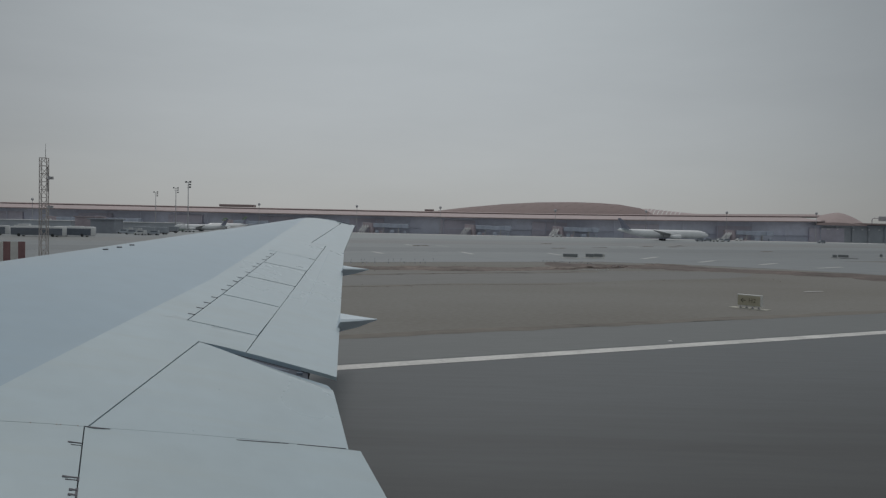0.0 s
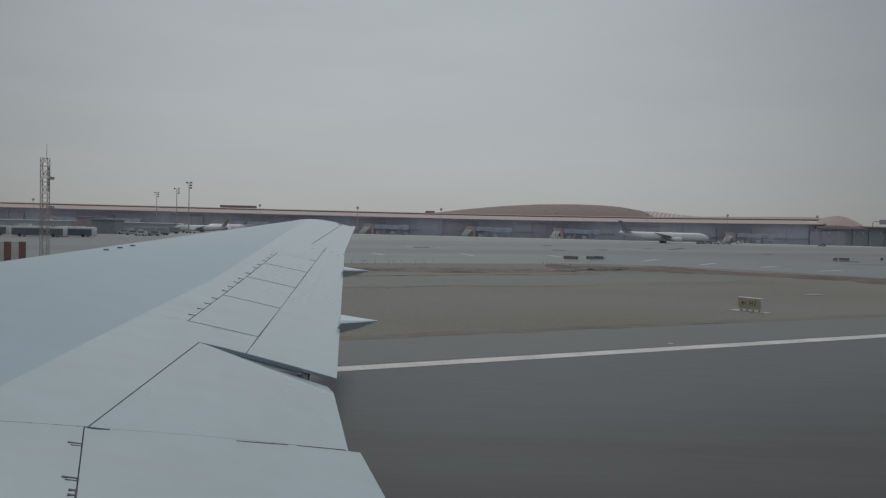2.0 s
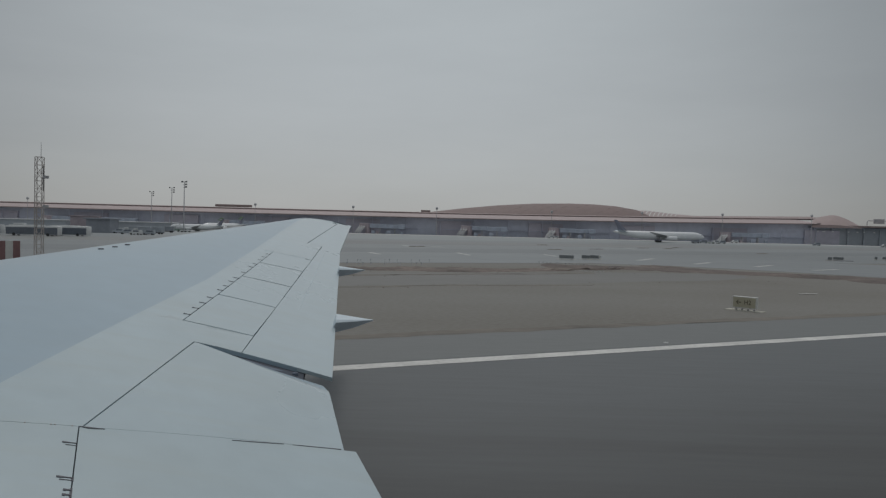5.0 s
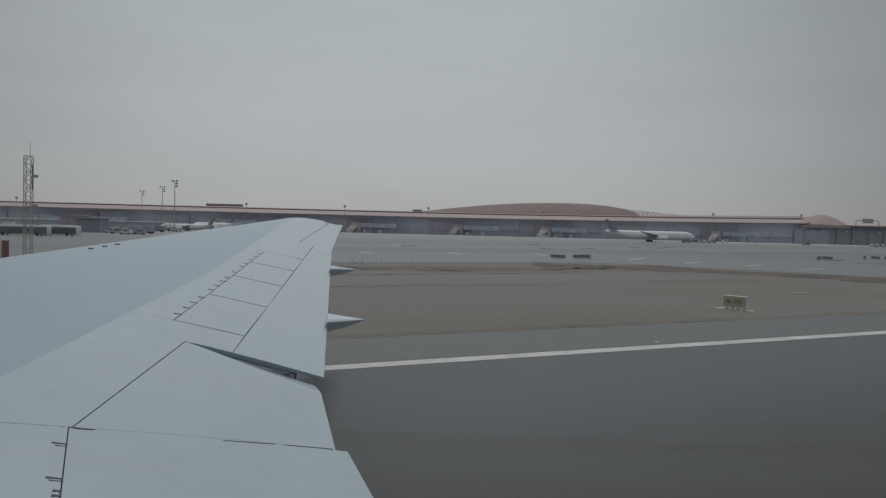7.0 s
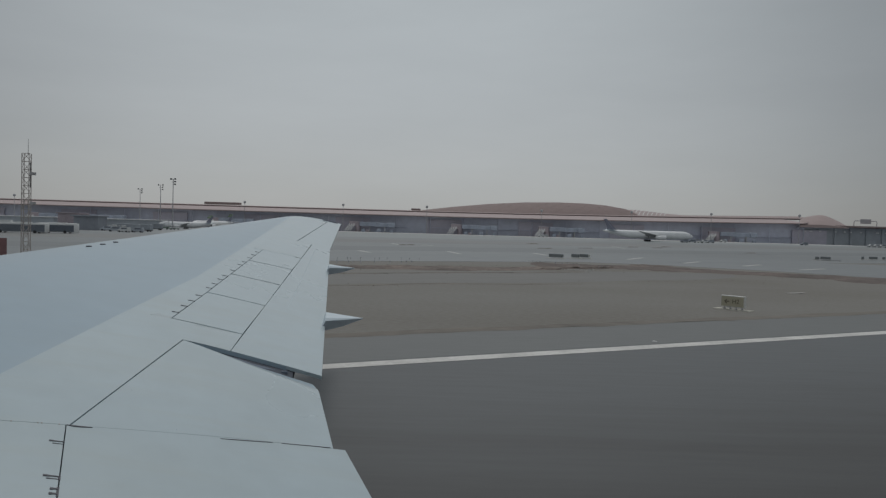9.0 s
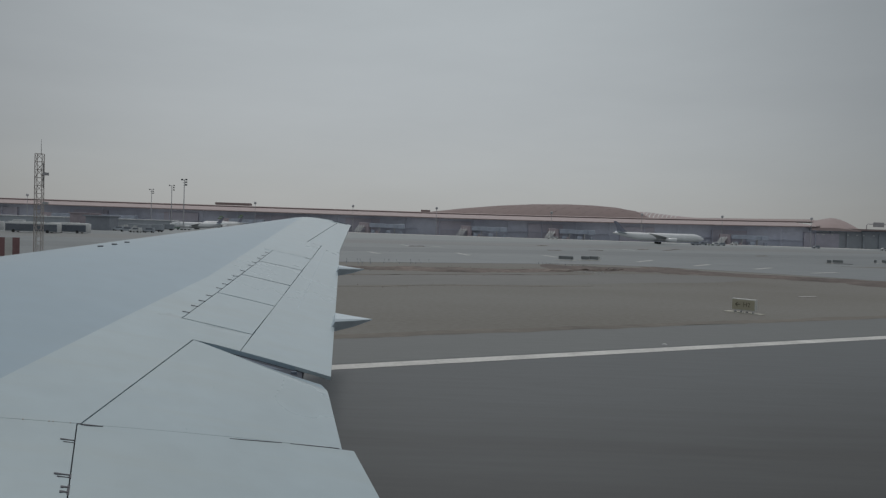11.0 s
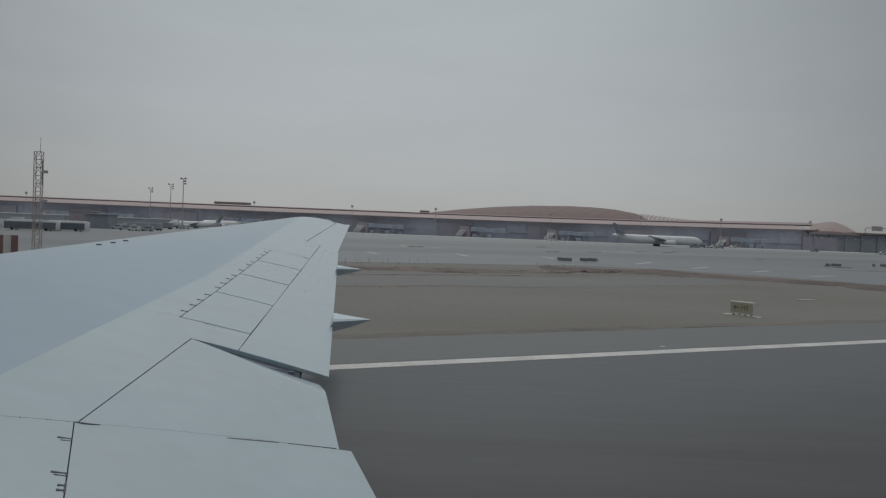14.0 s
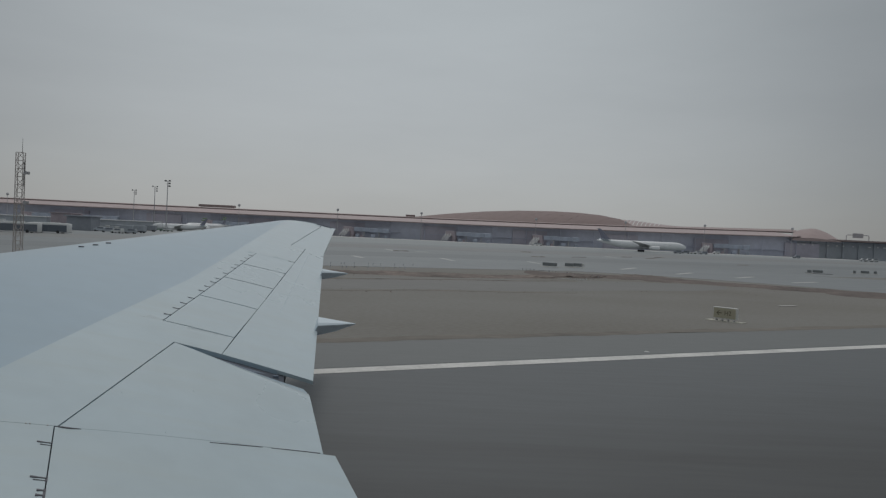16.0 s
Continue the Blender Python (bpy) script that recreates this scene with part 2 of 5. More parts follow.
def rubber_band(m, centre=-2.8):
    """Tyre rubber that darkens and browns the asphalt towards the runway's centre line."""
    n, l = m.node_tree.nodes, m.node_tree.links
    b = n["Principled BSDF"]
    plain = b.inputs["Base Color"].links[0].from_socket
    tc = n.new("ShaderNodeTexCoord")
    dot = n.new("ShaderNodeVectorMath")
    dot.operation = "DOT_PRODUCT"
    dot.inputs[1].default_value = (-UY, UX, 0)
    l.new(tc.outputs["Object"], dot.inputs[0])
    mp = n.new("ShaderNodeMapping")
    mp.inputs["Rotation"].default_value = (0, 0, -radians(AX))
    mp.inputs["Scale"].default_value = (0.015, 0.5, 1.0)
    l.new(tc.outputs["Object"], mp.inputs[0])
    t = n.new("ShaderNodeTexNoise")
    t.inputs["Scale"].default_value, t.inputs["Detail"].default_value = 1.0, 5
    l.new(mp.outputs[0], t.inputs["Vector"])
    wob = n.new("ShaderNodeMath")
    wob.operation, wob.inputs[1].default_value, wob.inputs[2].default_value = "MULTIPLY_ADD", 9.0, -4.5 - centre
    l.new(t.outputs["Fac"], wob.inputs[0])
    far = n.new("ShaderNodeMath")
    far.operation = "ADD"
    l.new(dot.outputs["Value"], far.inputs[0]), l.new(wob.outputs[0], far.inputs[1])
    mag = n.new("ShaderNodeMath")
    mag.operation = "ABSOLUTE"
    l.new(far.outputs[0], mag.inputs[0])
    mr = n.new("ShaderNodeMapRange")
    mr.interpolation_type = "SMOOTHSTEP"
    mr.inputs["From Min"].default_value, mr.inputs["From Max"].default_value = 11.0, 25.0
    l.new(mag.outputs[0], mr.inputs["Value"])
    # Besides the rubber, the outer tone is lightened to offset the wing's shade.
    tone = n.new("ShaderNodeMix")
    tone.data_type = "RGBA"
    tone.inputs[6].default_value, tone.inputs[7].default_value = (0.75, 0.735, 0.72, 1), (1.36, 1.41, 1.44, 1)
    l.new(mr.outputs[0], tone.inputs[0])
    mul = n.new("ShaderNodeMix")
    mul.data_type, mul.blend_type = "RGBA", "MULTIPLY"
    mul.inputs[0].default_value = 1.0
    l.new(plain, mul.inputs[6]), l.new(tone.outputs[2], mul.inputs[7])
    l.new(mul.outputs[2], b.inputs["Base Color"])


rubber_band(RUNWAY)


def flow_stains(m, colour, amount):
    """Faint dirt drawn out along the airflow."""
    n, l = m.node_tree.nodes, m.node_tree.links
    b = n["Principled BSDF"]
    plain = b.inputs["Base Color"].links[0].from_socket
    tc = n.new("ShaderNodeTexCoord")
    outs = []
    for scale, detail in (((0.35, 4.0, 1.0), 3), ((0.25, 0.5, 0.5), 4)):
        mp = n.new("ShaderNodeMapping")
        mp.inputs["Scale"].default_value = scale
        l.new(tc.outputs["Object"], mp.inputs[0])
        t = n.new("ShaderNodeTexNoise")
        t.inputs["Scale"].default_value, t.inputs["Detail"].default_value = 1.0, detail
        l.new(mp.outputs[0], t.inputs["Vector"])
        r = n.new("ShaderNodeMapRange")
        r.interpolation_type = "SMOOTHSTEP"
        r.inputs["From Min"].default_value, r.inputs["From Max"].default_value = 0.47, 0.68
        l.new(t.outputs["Fac"], r.inputs["Value"])
        outs.append(r.outputs[0])
    both = n.new("ShaderNodeMath")
    both.operation = "ADD"
    l.new(outs[0], both.inputs[0]), l.new(outs[1], both.inputs[1])
    fac = n.new("ShaderNodeMath")
    fac.operation, fac.inputs[1].default_value = "MULTIPLY", amount
    l.new(both.outputs[0], fac.inputs[0])
    mix = n.new("ShaderNodeMix")
    mix.data_type = "RGBA"
    mix.inputs[7].default_value = (*colour, 1)
    l.new(fac.outputs[0], mix.inputs[0]), l.new(plain, mix.inputs[6])
    l.new(mix.outputs[2], b.inputs["Base Color"])


flow_stains(WING_WHITE, (0.44, 0.49, 0.48), 0.18)
flow_stains(WING_GREY, (0.36, 0.44, 0.49), 0.16)


# ---- mesh helpers ----
def part(name, bm, material, parent=None, label="", smooth=False):
    me = bpy.data.meshes.new(name)
    bmesh.ops.recalc_face_normals(bm, faces=bm.faces)
    bm.to_mesh(me)
    bm.free()
    for m in (material if isinstance(material, (list, tuple)) else [material]):
        me.materials.append(m)
    if smooth:
        me.shade_smooth()
        me.set_sharp_from_angle(angle=radians(35))
    ob = new(name, me)
    ob.parent = parent
    if label:
        ob["label"] = label
    return ob


def thing(name, label, category, group="", kind=""):
    return tagged(new(name), label, category, group, kind)


def box(bm, x0, x1, y0, y1, z0, z1, taper=0.0, m=0):
    """A box; taper narrows its top in x and y."""
    t = taper
    co = [(x0, y0, z0), (x1, y0, z0), (x1, y1, z0), (x0, y1, z0), (x0 + t, y0 + t, z1), (x1 - t, y0 + t, z1), (x1 - t, y1 - t, z1), (x0 + t, y1 - t, z1)]
    v = [bm.verts.new(c) for c in co]
    for f in ((0, 3, 2, 1), (4, 5, 6, 7), (0, 1, 5, 4), (1, 2, 6, 5), (2, 3, 7, 6), (3, 0, 4, 7)):
        bm.faces.new([v[i] for i in f]).material_index = m
    return v


def bevelled(bm, width, segments=2):
    bmesh.ops.bevel(bm, geom=bm.edges[:] + bm.verts[:], offset=width, segments=segments, affect="EDGES", profile=0.5)
    return bm


def tube(bm, p0, p1, r0, r1=None, n=10, m=0):
    p0, p1 = Vector(p0), Vector(p1)
    r1 = r0 if r1 is None else r1
    d = (p1 - p0).normalized()
    s = d.orthogonal().normalized()
    t = d.cross(s)
    rings = [[bm.verts.new(p + (s * math.cos(2 * math.pi * i / n) + t * math.sin(2 * math.pi * i / n)) * r) for i in range(n)] for p, r in ((p0, r0), (p1, r1))]
    for i in range(n):
        bm.faces.new((rings[0][i], rings[0][(i + 1) % n], rings[1][(i + 1) % n], rings[1][i])).material_index = m
    bm.faces.new(rings[0][::-1]).material_index = m
    bm.faces.new(rings[1]).material_index = m


def loft(bm, rings, m=0, closed=True):
    """Joins rings of equal length, and caps both ends."""
    vs = [[bm.verts.new(c) for c in r] for r in rings]
    n = len(rings[0])
    for a, b in zip(vs, vs[1:]):
        for i in range(n if closed else n - 1):
            bm.faces.new((a[i], a[(i + 1) % n], b[(i + 1) % n], b[i])).material_index = m
    if closed:
        bm.faces.new(vs[0][::-1]).material_index = m
        bm.faces.new(vs[-1]).material_index = m
    return vs


def ring(x, cy, cz, ry, rz, n=16, x_axis=True):
    pts = []
    for i in range(n):
        a = 2 * math.pi * i / n
        pts.append((x, cy + ry * math.cos(a), cz + rz * math.sin(a)) if x_axis else (cy + ry * math.cos(a), x, cz + rz * math.sin(a)))
    return pts


def slab(name, corners, z, thick, material, label, category, kind="structure"):
    """A flat polygon in the airfield's axes, with thickness."""
    bm = bmesh.new()
    top = [bm.verts.new(G(a, p, z)) for a, p in corners]
    low = [bm.verts.new(G(a, p, z - thick)) for a, p in corners]
    bm.faces.new(top)
    bm.faces.new(low[::-1])
    n = len(corners)
    for i in range(n):
        bm.faces.new((low[i], low[(i + 1) % n], top[(i + 1) % n], top[i]))
    return tagged(part(name, bm, material), label, category, kind=kind)


def rect(a0, a1, p0, p1):
    return [(a0, p0), (a1, p0), (a1, p1), (a0, p1)]


# ---- the ground ----
bm = bmesh.new()
bmesh.ops.create_grid(bm, x_segments=40, y_segments=40, size=2400)
tagged(part("ground", bm, SOIL), "dry sandy grey-brown airfield soil out to the horizon", "ground", kind="structure")
slab("runway", rect(-1500, 1500, -33.4, 27.75), 0.03, 0.3, RUNWAY, "dark grey asphalt runway with worn rubber streaks", "runway")
slab("runway_section", [(206, 26.5), (197, -8), (460, -8), (460, 26.5)], 0.036, 0.05, PALE_ROAD, "paler brownish concrete section of the runway", "runway")
slab("runway_shoulder", rect(-1500, 1500, 27.75, 34.0), 0.022, 0.3, SHOULDER, "paler grey asphalt shoulder beside the runway", "runway shoulder")
slab("runway_shoulder", rect(-1500, 1500, -40, -33.4), 0.022, 0.3, SHOULDER, "paler grey asphalt shoulder beside the runway", "runway shoulder")
slab("taxiway", rect(-1500, 1500, 104, 300), 0.02, 0.3, TAXI, "grey weathered asphalt taxiway parallel to the runway", "taxiway")
slab("taxiway", [(103, 34), (200, 34), (196, 48), (186, 66), (172, 84), (150, 96), (140, 104), (78, 104), (89, 95), (97, 79), (101, 62), (104, 46)],
     0.016, 0.3, TAXI, "grey asphalt exit taxiway curving off the runway", "taxiway")
slab("taxiway", [(205, 34.02), (400, 34.02), (400, 104), (262, 104), (252, 60), (240, 40), (222, 35)],
     0.012, 0.3, TAXI, "grey asphalt exit taxiway beside a soil island", "taxiway")
slab("taxiway_band", rect(-1500, 1500, 214, 262), 0.024, 0.02, WARM_BAND, "warmer grey asphalt band across the taxiway", "taxiway")
slab("taxiway_band", rect(-1500, 1500, 148, 176), 0.024, 0.02, COOL_BAND, "darker bluish asphalt band along the taxiway", "taxiway")
slab("apron", [(-1500, 300), (1500, 300), (1500, 1200), (-1500, 1200)], 0.018, 0.3, APRON, "pale grey concrete apron in front of the terminal", "apron")


def worn_patch(a0, a1, p0, p1, seed, label="smooth grey compacted soil along the runway strip"):
    """A flat patch of other soil with an uneven edge."""
    bm = bmesh.new()
    n = int((a1 - a0) / 3)
    near, far = [], []
    for i in range(n + 1):
        a = a0 + (a1 - a0) * i / n
        e = min(1, i / 6, (n - i) / 6) ** 0.5
        mid = (p0 + p1) / 2
        near.append(bm.verts.new(G(a, mid + (p0 - mid) * e + 2.2 * noise.noise(Vector((a * 0.06, seed, 1))), 0.006)))
        far.append(bm.verts.new(G(a, mid + (p1 - mid) * e + 2.2 * noise.noise(Vector((a * 0.06, seed, 5))), 0.006)))
    for i in range(n):
        bm.faces.new((near[i], near[i + 1], far[i + 1], far[i]))
    return tagged(part("worn_ground", bm, STRIP), label, "ground", kind="stuff")


worn_patch(-400, 80, 64, 81, 1)


def stripe(name, corners, material, label, z=0.042, thick=0.008, group="runway markings"):
    return tagged(slab(name, corners, z, thick, material, label, "marking"), group=group)


for p in (27.0, -33.0):
    stripe("runway_edge_line", rect(-1500, 1500, p - 0.45, p + 0.45), WHITE_LINE, "continuous worn white runway edge line")
# Touchdown bars: two groups of three on this side of the centre line, and the wide aiming mark.
for a_end in (137.9, 2.1, -192.0):
    for p_in in (16.4, 13.2, 10.0):
        stripe("touchdown_bar", [(a_end - 22.5, p_in), (a_end + 0.1, p_in), (a_end - 0.1, p_in + 1.75), (a_end - 22.5, p_in + 1.75)], GREY_LINE,
               "long worn white touchdown bar streaked with rubber", group="touchdown bars")
stripe("aiming_mark", rect(-113.8, -77.6, 9.0, 18.9), GREY_LINE, "wide worn white aiming mark streaked with rubber")


def ribbon(name, pts, width, material, label, z=0.046, group="taxi lines"):
    """A painted line along points of the plan."""
    bm = bmesh.new()
    rows = []
    for i, q in enumerate(pts):
        a, b = pts[max(i - 1, 0)], pts[min(i + 1, len(pts) - 1)]
        d = Vector((b[0] - a[0], b[1] - a[1])).normalized()
        rows.append([(q[0] - d.y * width / 2, q[1] + d.x * width / 2), (q[0] + d.y * width / 2, q[1] - d.x * width / 2)])
    top = [[bm.verts.new(G(*c, z)) for c in r] for r in rows]
    low = [[bm.verts.new(G(*c, z - 0.008)) for c in r] for r in rows]
    for i in range(len(pts) - 1):
        for f in ((top[i][0], top[i][1], top[i + 1][1], top[i + 1][0]), (low[i][1], low[i][0], low[i + 1][0], low[i + 1][1]),
                  (top[i][1], low[i][1], low[i + 1][1], top[i + 1][1]), (low[i][0], top[i][0], top[i + 1][0], low[i + 1][0])):
            bm.faces.new(f)
    return tagged(part(name, bm, material), label, "marking", group, "structure")


def smooth_line(pts, n=8):
    """Points on a smooth curve through the given ones."""
    out = []
    for i in range(len(pts) - 1):
        p0, p1, p2, p3 = (Vector(pts[min(max(k, 0), len(pts) - 1)]) for k in (i - 1, i, i + 1, i + 2))
        for j in range(n):
            t = j / n
            out.append(0.5 * (2 * p1 + (p2 - p0) * t + (2 * p0 - 5 * p1 + 4 * p2 - p3) * t * t + (3 * p1 - p0 - 3 * p2 + p3) * t ** 3))
    return [(q.x, q.y) for q in out] + [tuple(pts[-1])]


ribbon("exit_line", smooth_line([(134, 12), (136.5, 14.1), (139.3, 17.4), (142.6, 22.4), (145, 27.5), (147, 33.1), (148.2, 39.1), (148, 44.4), (146, 60)]), 0.35, YELLOW_LINE,
       "yellow taxi line curving off the runway")
for off in (0.0, 0.55):
    ribbon("taxi_edge_line", smooth_line([(104, 31.5 + off), (110.3 - off, 33 + off), (113.8 - off, 34.8 + off), (118.9 - off, 39.3 + off), (123.9 - off, 46), (127.7 - off, 54), (128.5 - off, 64), (126.4 - off, 77)]),
           0.25, YELLOW_LINE, "double yellow taxiway edge line round a bend")
for q in (((120.6, 62.9), (127.6, 63.4)), ((119.6, 55.4), (127.2, 55.4)), ((115.8, 46.6), (122.8, 45.2)), ((110.5, 37.6), (114.6, 35.2))):
    ribbon("hatch_bar", q, 0.7, YELLOW_LINE, "yellow hatch bar beside the taxiway bend")
for q in (((199, 33.9), (202.2, 38.3)), ((212.7, 34.8), (212.4, 28.6)), ((224.7, 33.5), (225.9, 27.8))):
    ribbon("hatch_bar", q, 0.9, YELLOW_LINE, "yellow hatch bar on the runway shoulder")
# Short pale dashes on the taxiway.
for q in (((51.5, 144.9), (50.4, 135.7)), ((83.0, 204.5), (80.5, 192.0)), ((72.7, 146.2), (69.3, 133.6)), ((91.9, 140.6), (88.8, 131.0)), ((169.0, 208.1), (160.8, 191.6)),
          ((96.7, 114.1), (107.3, 122.0)), ((98.9, 101.1), (108.1, 106.7)), ((104.6, 92.6), (113.5, 96.9)), ((106.2, 82.4), (115.2, 84.7)), ((87.9, 193.3), (88.8, 187.5)), ((150, 196), (163, 199))):
    ribbon("taxiway_dash", q, 0.9, DASH_PAINT, "short pale dash painted on the taxiway")

ribbon("taxiway_dash", ((60.9, 48.6), (63.2, 48.6)), 0.4, WHITE_LINE, "short pale dash painted on the soil strip")


# ---- disturbed earth along the strip ----
def earth_strip(path, half, height, seed, label="low bank of dug dark brown earth", material=None):
    """A low, uneven bank of dug earth along a line of the plan."""
    bm = bmesh.new()
    line = smooth_line(path, 26)
    n, k = len(line) - 1, 11
    rows = []
    for i, (a, p) in enumerate(line):
        q0, q1 = line[max(i - 1, 0)], line[min(i + 1, n)]
        d = Vector((q1[0] - q0[0], q1[1] - q0[1])).normalized()
        end = min(1, i / 5, (n - i) / 5)
        w = half * (0.5 + 0.9 * abs(noise.noise(Vector((a * 0.11, p * 0.11, seed)))) + 0.25 * noise.noise(Vector((a * 0.5, p * 0.5, seed + 2)))) * (0.2 + 0.8 * end)
        sway = 1.2 * noise.noise(Vector((a * 0.09, p * 0.09, seed + 4)))
        r = []
        for j in range(k):
            f = j / (k - 1) * 2 - 1
            off = w * f + sway + 0.35 * noise.noise(Vector((a * 0.6, f * 5, seed + 9)))
            hgt = height * end * max(0, 1 - f * f) * (0.25 + 1.3 * abs(noise.noise(Vector((a * 0.35 + p * 0.35, f * 2.5 + seed, 7)))))
            r.append(bm.verts.new(G(a - d.y * off, p + d.x * off, -0.05 if j in (0, k - 1) else 0.012 + hgt)))
        rows.append(r)
    for r0, r1 in zip(rows, rows[1:]):
        for j in range(k - 1):
            bm.faces.new((r0[j], r0[j + 1], r1[j + 1], r1[j]))
    return tagged(part("earth_bank", bm, material or EARTH, smooth=True), label, "earth", kind="stuff")


earth_strip([(62, 95), (74, 90), (80, 84.5), (85, 77.5), (89.5, 71.5), (92.5, 64), (95, 56), (97, 46)], 10.0, 0.28, 1.0, "low bank of dug reddish-brown earth", RED_EARTH)
earth_strip([(-20, 91), (10, 90), (33, 89), (52, 86), (62, 88), (76, 90), (86, 94)], 5.0, 0.30, 2.0)
earth_strip([(-60, 81), (0, 80), (26, 78.5), (43, 78.5), (60, 79)], 1.3, 0.05, 3.0, "thin trail of dug brown earth", FRINGE)
earth_strip([(-10, 64), (10, 63.5), (22, 63), (30, 63.4), (46, 61)], 0.6, 0.012, 4.0, "thin trail of dug brown earth", FRINGE)
earth_strip([(55, 84), (66, 86), (72, 87)], 1.2, 0.3, 5.0, "thin trail of dug brown earth")
earth_strip([(-140, 68), (-110, 66), (-80, 67), (-40, 66)], 3.0, 0.22, 6.0)
earth_strip([(-320, 84), (-260, 83), (-200, 86), (-130, 84)], 4.0, 0.25, 7.0)
earth_strip([(195, 73), (215, 70), (245, 72)], 3.5, 0.25, 8.0, "low bank of dug reddish-brown earth")
for a, p, w in ((82, 190, 2.4), (120, 178, 1.8), (140, 185, 1.6), (183, 200, 2.6), (150, 230, 2.2), (176, 205, 2.0), (200, 215, 2.2), (183, 160, 2.4)):
    earth_strip([(a - 3, p - 0.6), (a, p), (a + 3, p + 0.4)], w * 0.5, 0.2, a, "small dark heap of earth left on the ground")


# Windblown soil over the shoulder's edge, in ragged tongues.
def fringe(a0, a1, seed):
    bm = bmesh.new()
    n = int((a1 - a0) / 0.6)
    near, far = [], []
    for i in range(n + 1):
        a = a0 + (a1 - a0) * i / n
        w = 0.7 * noise.noise(Vector((a * 0.13, seed, 2))) + 0.45 * noise.noise(Vector((a * 0.5, seed, 6))) + 0.2 * noise.noise(Vector((a * 1.7, seed, 9)))
        near.append(bm.verts.new(G(a, min(33.85 + w, 34.6), 0.027)))
        far.append(bm.verts.new(G(a, 35.2 + 0.5 * noise.noise(Vector((a * 0.2, seed, 12))), 0.027)))
    for i in range(n):
        bm.faces.new((near[i], near[i + 1], far[i + 1], far[i]))
    return tagged(part("soil_fringe", bm, FRINGE), "ragged fringe of windblown soil over the shoulder", "soil", kind="stuff")


fringe(-420, -150, 21.0)
fringe(-150, 98, 22.0)


# Clods and stones strewn along the dug ground.
bm = bmesh.new()
rng = random.Random(7)
for i in range(1500):
    a = rng.uniform(-60, 105)
    p = rng.choice((rng.gauss(88, 4.5), rng.gauss(79, 2.0), rng.gauss(63, 1.5), rng.gauss(92, 4)))
    if a > 96 - (p - 62) * 0.3:
        continue
    r = rng.uniform(0.02, 0.055) * rng.choice((1, 1, 1, 1.6))
    c = G(a, p, r * 0.3)
    top = bm.verts.new(c + Vector((rng.uniform(-r, r) * 0.3, rng.uniform(-r, r) * 0.3, r * 0.7)))
    rim = [bm.verts.new(c + Vector((math.cos(k * 1.2566) * r * rng.uniform(0.7, 1.4), math.sin(k * 1.2566) * r * rng.uniform(0.7, 1.4), -r * 0.5))) for k in range(5)]
    for k in range(5):
        bm.faces.new((rim[k], rim[(k + 1) % 5], top))
tagged(part("clods", bm, [EARTH]), "scattered small clods and stones on the soil", "stones", kind="stuff")

# Pale rubble beside the dug trench.
bm = bmesh.new()
for i in range(110):
    f = rng.random()
    a, p, r = 57.5 + 6.0 * f + rng.gauss(0, 0.5), 87.6 - 5.8 * f + rng.gauss(0, 0.9), rng.uniform(0.05, 0.14)
    c = G(a, p, r * 0.5)
    top = bm.verts.new(c + Vector((0, 0, r * 0.8)))
    rim = [bm.verts.new(c + Vector((math.cos(k * 1.2566) * r * rng.uniform(0.7, 1.5), math.sin(k * 1.2566) * r * rng.uniform(0.7, 1.5), -r * 0.6))) for k in range(5)]
    for k in range(5):
        bm.faces.new((rim[k], rim[(k + 1) % 5], top))
tagged(part("rubble", bm, DEBRIS), "pale broken concrete rubble beside the dug trench", "rubble", kind="stuff")

# ---- the airliner whose cabin the view is from: x aft, y outboard, z up, from the window ----
own = thing("airliner", "grey wide-body airliner with a long swept pale wing, on the runway", "airliner")
own.matrix_basis = stand(0, 0)


def lerp_table(x, table):
    for (x0, y0), (x1, y1) in zip(table, table[1:]):
        if x <= x1 or (x1, y1) == table[-1]:
            return y0 + (y1 - y0) * (x - x0) / (x1 - x0)


def lead(s):
    return -6.3 + 0.655 * (s - 8.2)


def trail(s):
    return lerp_table(s, [(0.0, 2.45), (7.4, 2.50), (9.63, 2.93), (21.0, 6.56), (28.9, 9.47)])


def paint_line(s):
    return lerp_table(s, [(1.0, -3.5), (7.86, -0.69), (10.32, 0.37), (13.63, 1.82), (17.68, 3.38), (26.22, 6.6), (28.0, 7.25)])


def camber(k):
    if k > 0.3:
        return 0.141 * (1 - (min(k - 0.3, 0.9) / 0.7) ** 1.5)
    return 0.058 + 0.083 * math.sqrt(max(0, 1 - ((0.3 - k) / 0.3) ** 2))


def plain_trail(s):
    return 2.97 + 0.3345 * (s - 9.69)


def deck(s, c):
    """The height of the wing's upper surface."""
    chord = max(plain_trail(s), 1.6) - lead(s)
    return EYE[2] - 2.08 + 0.1086 * (s - 9.69) + chord * camber(max(0, (c - lead(s)) / chord))


def belly(s, c):
    chord = max(plain_trail(s), 1.6) - lead(s)
    k = max(0, (c - lead(s)) / chord)
    low = 0.058 - 0.085 * math.sqrt(min(1, k / 0.3)) + (0.012 * (k - 0.3) / 0.7 if k > 0.3 else 0)
    return EYE[2] - 2.08 + 0.1086 * (s - 9.69) + chord * low


